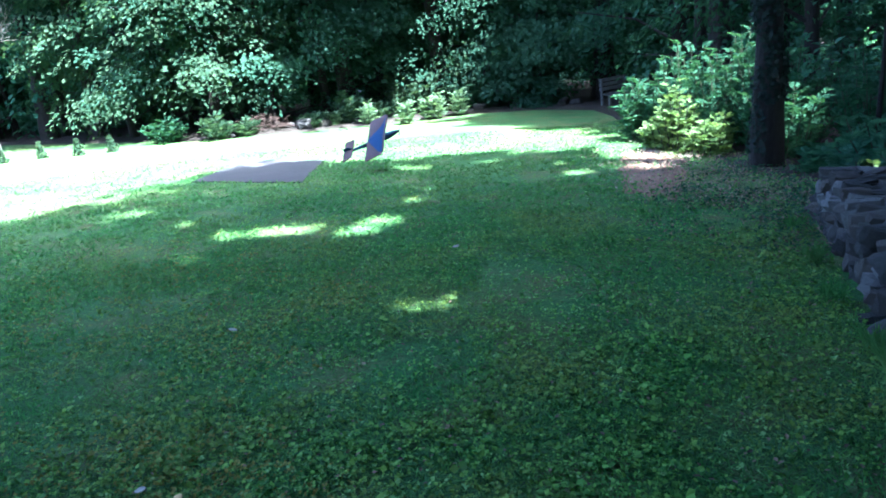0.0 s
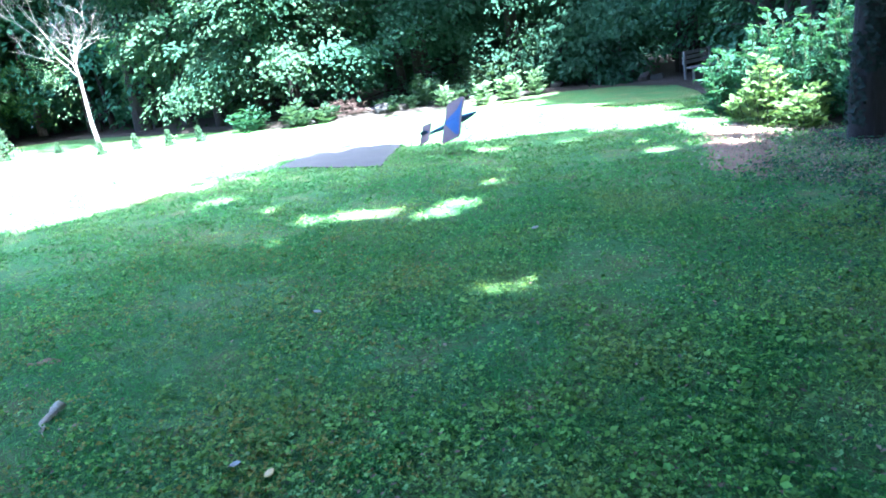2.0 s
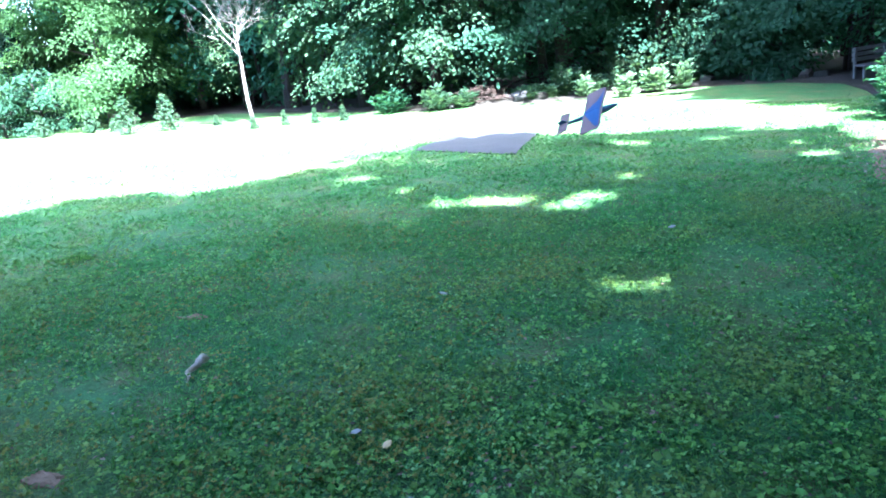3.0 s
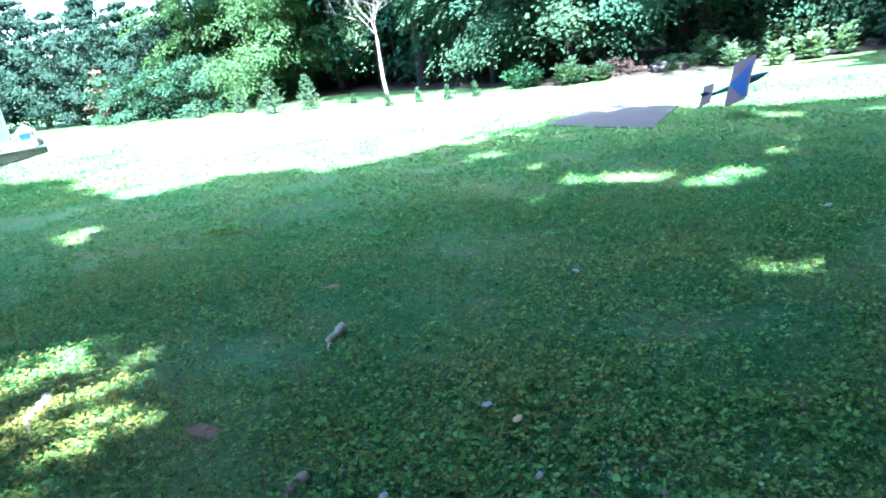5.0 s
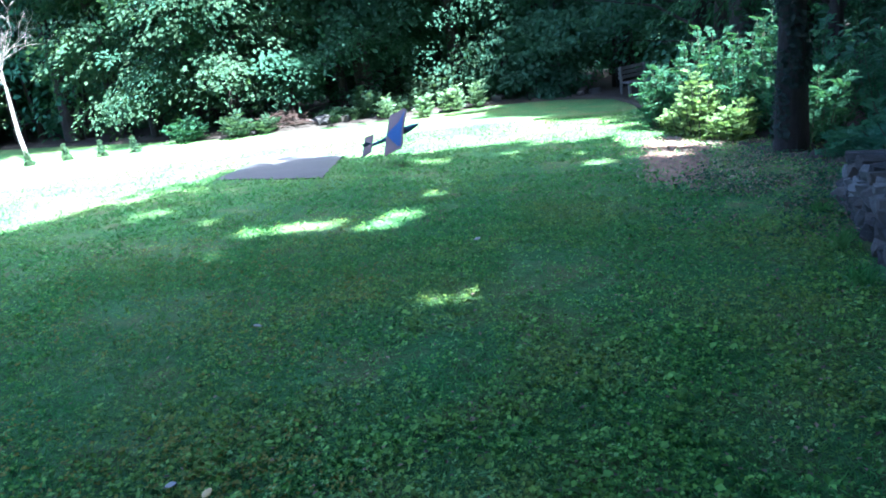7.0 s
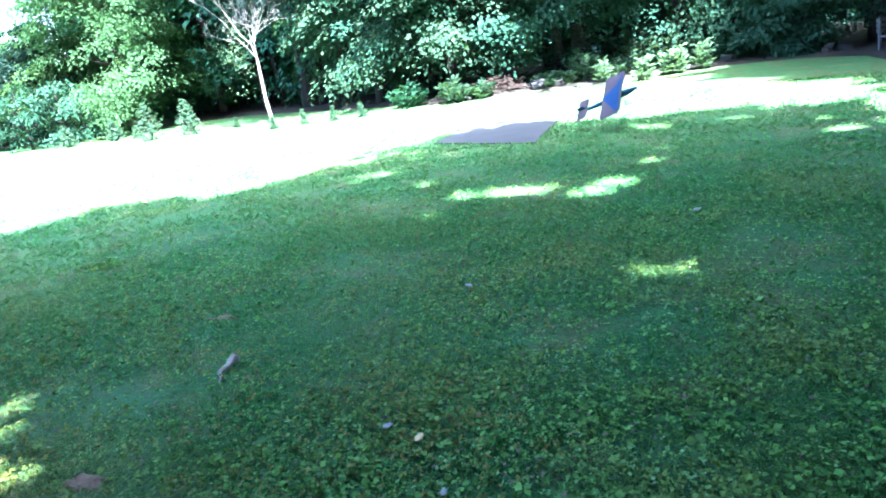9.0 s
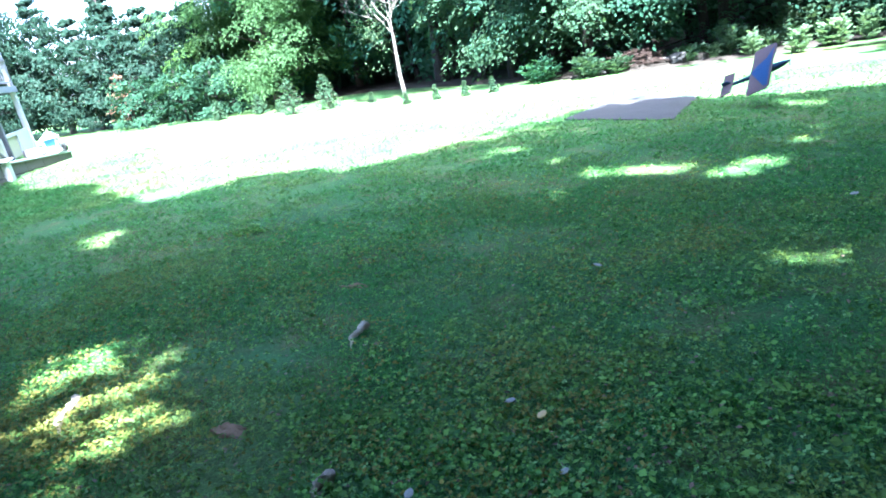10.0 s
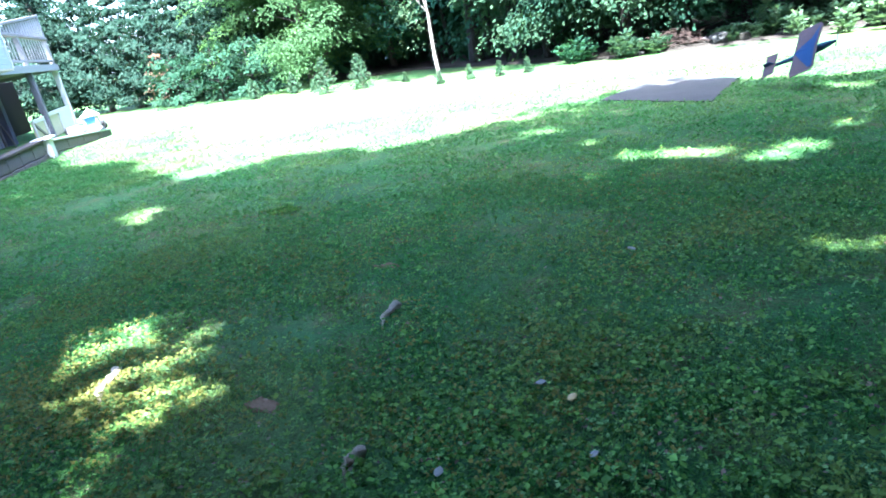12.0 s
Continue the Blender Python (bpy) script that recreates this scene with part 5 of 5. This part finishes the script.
def on_earth(p, rng):
    """Growth stands thinner, and a little higher, on the bare earth below the trunk."""
    x, y = p[:, 0], p[:, 1]
    red = ((x - 2.93 - (y - 9.55) * 0.29) / 0.56) ** 2 + ((y - 9.55) / 2.2) ** 2
    dark = ((x - 3.25 - (y - 7.4) * 0.42) / 1.0) ** 2 + ((y - 7.4) / 2.1) ** 2
    p[:, 2] += np.where(red < 1, 0.035 * (1 - np.clip(red, 0, 1) ** 2) + 0.012, np.where(dark < 1, 0.02, 0))
    inside = np.minimum(red, dark * 0.4 + 0.6)
    return rng.uniform(0, 1, len(p)) < np.clip(inside ** 1.5, 0.1, 1)


def grass():
    rng = np.random.default_rng(31)
    for name, count, near, far, size, wide, low, high in (("grass", 110000, 1.5, 7.5, 0.055, 0.12, -80, 44), ("grass", 60000, 0.05, 4.2, 0.045, 0.11, 0, 360), ("grass", 26000, 12.0, 22.0, 0.11, 0.2, -78, -50), ("grass", 120000, 5.0, 16.0, 0.075, 0.2, -80, 44)):
        p, r = scatter(rng, count, near, far, 0.8, low, high)
        keep = (bare(p) < rng.uniform(0.0, 0.6, len(p))) & off_pad(p)
        keep &= on_earth(p, rng)
        p = p[keep]
        axes = rng.normal(size=p.shape) * 0.75
        axes[:, 2] = rng.uniform(0.25, 1.2, len(p)) * (1.0 if far < 8 else 0.5)
        p[:, 2] += size * 0.25
        nrm = rng.normal(size=p.shape) * 0.8
        nrm[:, 2] += 1.0
        v, f = leaf_arrays(p, size, rng, axes=axes, normals=nrm, slim=wide, fold=0.05)
        tagged(new(name, raw_mesh(name, v, f, M_GRASS)), "short mown grass blades", "grass", kind="stuff")


def weeds():
    """Violets, plantain and clover: small rosettes of rounded leaves."""
    rng = np.random.default_rng(32)
    for count, near, far, size, per, material, low, high in ((28000, 1.5, 6.5, 0.0172, 4, M_WEED, -80, 44), (36000, 1.5, 8.5, 0.0125, 4, M_WEED, -80, 44), (3500, 1.5, 5.0, 0.025, 4, M_WEED, -80, 44), (12000, 1.5, 8.0, 0.0140, 3, M_PALEWEED, -80, 44),
                                                  (31000, 1.5, 8.0, 0.0145, 4, M_DRYWEED, -80, 44), (16000, 5.5, 11.0, 0.020, 3, M_WEED, -80, 44), (16000, 0.05, 4.0, 0.0165, 4, M_WEED, 42, 282), (5000, 0.05, 1.7, 0.0165, 4, M_WEED, -80, 44)):
        p, r = scatter(rng, count, near, far, 1.2 if near > 1 else 0.6, low, high)
        dens = np.array([0.5 * noise.noise(Vector((x * 0.6, y * 0.6, 12.0 + 3 * per))) + 0.7 * noise.noise(Vector((x * 2.3, y * 2.3, 15.0 + size * 1000))) + 0.5 * noise.noise(Vector((x * 6.5, y * 6.5, 18.0 + size * 1000))) for x, y in p[:, :2]])
        if material is M_DRYWEED:
            p[:2600, 0], p[:2600, 1] = rng.normal(-3.75, 0.5, 2600), rng.normal(1.9, 0.35, 2600)
            p[:2600, 2] = [ground_z(a, b) for a, b in p[:2600, :2]]
            dens[:2600] = 1
            dens[2600:] -= np.clip((p[2600:, 0] + 1.2) * 0.9, 0, 3)
        p = p[(dens > rng.uniform(-0.35, 0.4, len(p))) & off_pad(p) & on_earth(p, rng)]
        n = len(p)
        scale = np.repeat(rng.uniform(0.6, 1.6, n), per)
        w = rng.uniform(0, 2 * np.pi, n * per)
        out = np.stack([np.cos(w), np.sin(w), rng.uniform(-0.05, 0.35, n * per)], 1)
        c = np.repeat(p, per, 0) + out * (size * 0.55 * scale)[:, None]
        c[:, 2] += 0.012 + np.repeat(rng.uniform(0.0, 0.03, n), per) + size * rng.uniform(0.3, 0.8, n * per) * scale
        nrm = rng.normal(size=c.shape) * 0.4 - out * 0.15
        nrm[:, 2] += 1.0
        v, f = leaf_arrays(c, size * scale, rng, axes=out, normals=nrm, slim=0.85, fold=0.2)
        tagged(new("weeds", raw_mesh("weeds", v, f, material)), "small round-leaved weeds growing through the grass", "weeds", kind="stuff")


def litter():
    """Small dead leaves and crumbs of bark in the grass and under the big tree."""
    rng = np.random.default_rng(33)
    p, r = scatter(rng, 1500, 1.6, 6.0, 1.2)
    q = np.stack([rng.normal(3.15, 0.45, 2000), rng.normal(8.1, 1.2, 2000)], 1)
    q = np.concatenate([q, np.array([[ground_z(a, b) + 0.05] for a, b in q])], 1)
    p = np.concatenate([p[off_pad(p)], q])
    p[:, 2] += 0.03
    v, f = leaf_arrays(p, 0.03, rng, flat=0.8, slim=0.6)
    tagged(new("leaf_litter", raw_mesh("leaf_litter", v, f, M_DEADLEAF)), "scattered small dead brown leaves", "leaf litter", kind="stuff")


def bank_growth():
    """Dark weeds and dead leaves between the big trunk and the stone wall."""
    rng = np.random.default_rng(36)
    for name, count, size, material, label in (("bank_weeds", 5500, 0.042, M_FOREST, "dark weeds on the bank below the trunk"), ("bank_litter", 5000, 0.04, M_DEADLEAF, "dead leaves on the bank below the trunk")):
        q = rng.normal(size=(count, 2)) * np.array([0.5, 1.15])
        x, y = 3.3 + q[:, 0] + (q[:, 1]) * 0.28, 7.1 + q[:, 1]
        lump = np.array([noise.noise(Vector((a * 1.8, b * 1.8, size * 100))) for a, b in zip(x, y)])
        p = np.stack([x, y, [ground_z(a, b) for a, b in zip(x, y)]], 1)[lump > rng.uniform(-0.4, 0.3, count)]
        p[:, 2] += rng.uniform(0.02, 0.10 if material is M_FOREST else 0.05, len(p))
        v, f = leaf_arrays(p, size, rng, flat=0.55, slim=0.6)
        tagged(new(name, raw_mesh(name, v, f, material)), label, "undergrowth", kind="stuff")


M_DEADLEAF = leaf_material("dead_leaf", (0.06, 0.045, 0.03), (0.22, 0.16, 0.10), 0.8, 0.1, 0.2)
M_PALELEAF = plain("pale_leaf", (0.19, 0.185, 0.15), 0.8, vary=0.4)
M_YELLOWLEAF = plain("yellow_leaf", (0.36, 0.25, 0.08), 0.7, vary=0.2)
M_ROOT = bark_material("weathered_root", (0.26, 0.215, 0.155), (0.62, 0.54, 0.42), 45)
M_TAN = soil_material("tan_soil", (0.10, 0.060, 0.034), (0.18, 0.115, 0.068), 30)
grass()
weeds()
litter()
bank_growth()


def wood_chips():
    """Pale bits of bark and dry leaf on the bare earth before the bushes."""
    rng = np.random.default_rng(38)
    q = rng.normal(size=(1500, 2)) * np.array([0.42, 0.85])
    x, y = 3.05 + q[:, 0] + q[:, 1] * 0.25, 9.7 + q[:, 1]
    p = np.stack([x, y, [ground_z(a, b) + 0.05 for a, b in zip(x, y)]], 1)
    v, f = leaf_arrays(p, 0.04, rng, flat=0.7, slim=0.45)
    tagged(new("wood_chips", raw_mesh("wood_chips", v, f, M_CHIP)), "pale chips of bark and dry leaf on bare earth", "wood chips", kind="stuff")


def grass_tuft(x, y, seed):
    """Long uncut grass at the foot of the wall."""
    rng = np.random.default_rng(seed)
    n = 70
    w = rng.uniform(0, 2 * np.pi, n)
    r = 0.07 * np.sqrt(rng.uniform(0, 1, n))
    p = np.stack([x + r * np.cos(w), y + r * np.sin(w), np.full(n, ground_z(x, y) + 0.075)], 1)
    axes = np.stack([np.cos(w) * 0.5, np.sin(w) * 0.5, rng.uniform(0.8, 1.4, n)], 1)
    v, f = leaf_arrays(p, 0.17, rng, axes=axes, normals=rng.normal(size=(n, 3)), slim=0.045, fold=0.1)
    tagged(new("grass_tuft", raw_mesh("grass_tuft", v, f, M_GRASS)), "tuft of long uncut grass at the foot of the stone wall", "grass", "grass tufts along the wall")


M_CHIP = leaf_material("wood_chip", (0.09, 0.07, 0.05), (0.24, 0.20, 0.155), 0.8, 0.1, 0.1)
wood_chips()
for i, (x, y) in enumerate([(2.04, 3.01), (2.15, 3.37), (2.34, 4.10), (2.63, 4.87), (2.94, 5.74), (2.11, 3.16)]):
    grass_tuft(x, y, 500 + i)


def fallen_leaf(x, y, size, material, label, turn):
    n = 6
    verts, faces = [], []
    for i in range(n + 1):
        u = i / n
        w = size * 0.34 * math.sin(math.pi * min(1, u * 0.92 + 0.05)) ** 0.8
        for s in (-1, 0, 1):
            verts.append(((u - 0.5) * size, s * w, 0.22 * w * abs(s) + 0.25 * size * (u - 0.5) ** 2))
    for i in range(n):
        for s in range(2):
            a = i * 3 + s
            faces.append((a, a + 3, a + 4, a + 1))
    ob = new("fallen_leaf", raw_mesh("fallen_leaf", verts, faces, material, True))
    ob.modifiers.new("thickness", "SOLIDIFY").thickness = 0.002
    ob.matrix_basis = pose(x, y, ground_z(x, y) + 0.06, 8, -6, turn)
    tagged(ob, label, "leaf", "fallen leaves on the lawn")


for x, y, s, mat, label, turn in [(-1.45, 4.39, 0.085, M_PALELEAF, "pale dry leaf lying on the grass", 150),
                                  (0.09, 5.99, 0.085, M_PALELEAF, "pale dry leaf lying on the grass", 20),
                                  (-1.18, 2.5, 0.065, M_YELLOWLEAF, "small yellow leaf lying on the grass", 70),
                                  (-1.36, 2.59, 0.06, M_PALELEAF, "curled pale leaf lying on the grass", 10),
                                  (-1.48, 1.86, 0.065, M_PALELEAF, "pale torn leaf lying on the grass", 100),
                                  (-0.96, 2.13, 0.05, M_PALELEAF, "small curled pale leaf lying on the grass", 60)]:
    fallen_leaf(x, y, s * 0.8, mat, label, turn)


def root_piece(points, radius, seed, label):
    """A knotty length of root that dives into the soil at both ends."""
    rng = random.Random(seed)
    way = [Vector((x, y, ground_z(x, y) + h + 0.018)) for x, y, h in points]
    pts, radii = [], []
    for a, b in zip(way, way[1:]):
        for u in (0.0, 0.34, 0.67):
            q = len(pts) / (3 * (len(way) - 1))
            pts.append(a.lerp(b, u) + Vector((rng.uniform(-1, 1), rng.uniform(-1, 1), rng.uniform(-0.4, 0.6))) * radius * 0.45)
            radii.append(radius * (0.25 + 0.75 * math.sin(math.pi * min(1, q + 0.12)) ** 0.7) * rng.uniform(0.7, 1.2))
    v, f = tube(pts + [way[-1]], radii + [radius * 0.15], 10, 0.18, rng)
    tagged(new("exposed_root", raw_mesh("exposed_root", v, f, M_ROOT, True)), label, "root", "grey roots showing in the lawn")


root_piece([(-2.71, 3.4, -0.012), (-2.64, 3.33, 0.018), (-2.62, 3.24, 0.022), (-2.64, 3.14, 0.012), (-2.58, 3.06, -0.012)], 0.026, 1, "weathered grey root breaking through the grass")
root_piece([(-3.96, 2.19, -0.012), (-3.83, 2.15, 0.018), (-3.76, 2.05, 0.022), (-3.71, 1.92, 0.012), (-3.59, 1.86, -0.012)], 0.028, 2, "weathered grey root in a sunny patch")
root_piece([(-1.93, 1.96, -0.012), (-1.9, 1.92, 0.018), (-1.89, 1.87, 0.022), (-1.91, 1.81, 0.012), (-1.88, 1.77, -0.012)], 0.027, 3, "short grey root stub in the grass")
heap("bare_patch", -2.65, 2.12, 0.11, 0.055, 0.006, M_TAN, 17, "small patch of bare reddish soil in the lawn", category="soil patch")
heap("bare_patch", -3.22, 4.03, 0.13, 0.045, 0.005, M_TAN, 19, "small patch of bare reddish soil in the lawn", category="soil patch")
fern_bush("broadleaf_weed", -1.32, 2.9, 0.045, 0.1, M_PALEWEED, 401, "pale broad-leaved weed clump in the lawn", "weed clumps in the lawn", stems=7, fronds=3, pairs=2, leaflet=0.06, category="weed")
fern_bush("broadleaf_weed", -5.56, 5.45, 0.05, 0.2, M_WEED, 402, "dark clump of broad weeds in the lawn", "weed clumps in the lawn", stems=10, fronds=4, pairs=2, leaflet=0.07, category="weed")
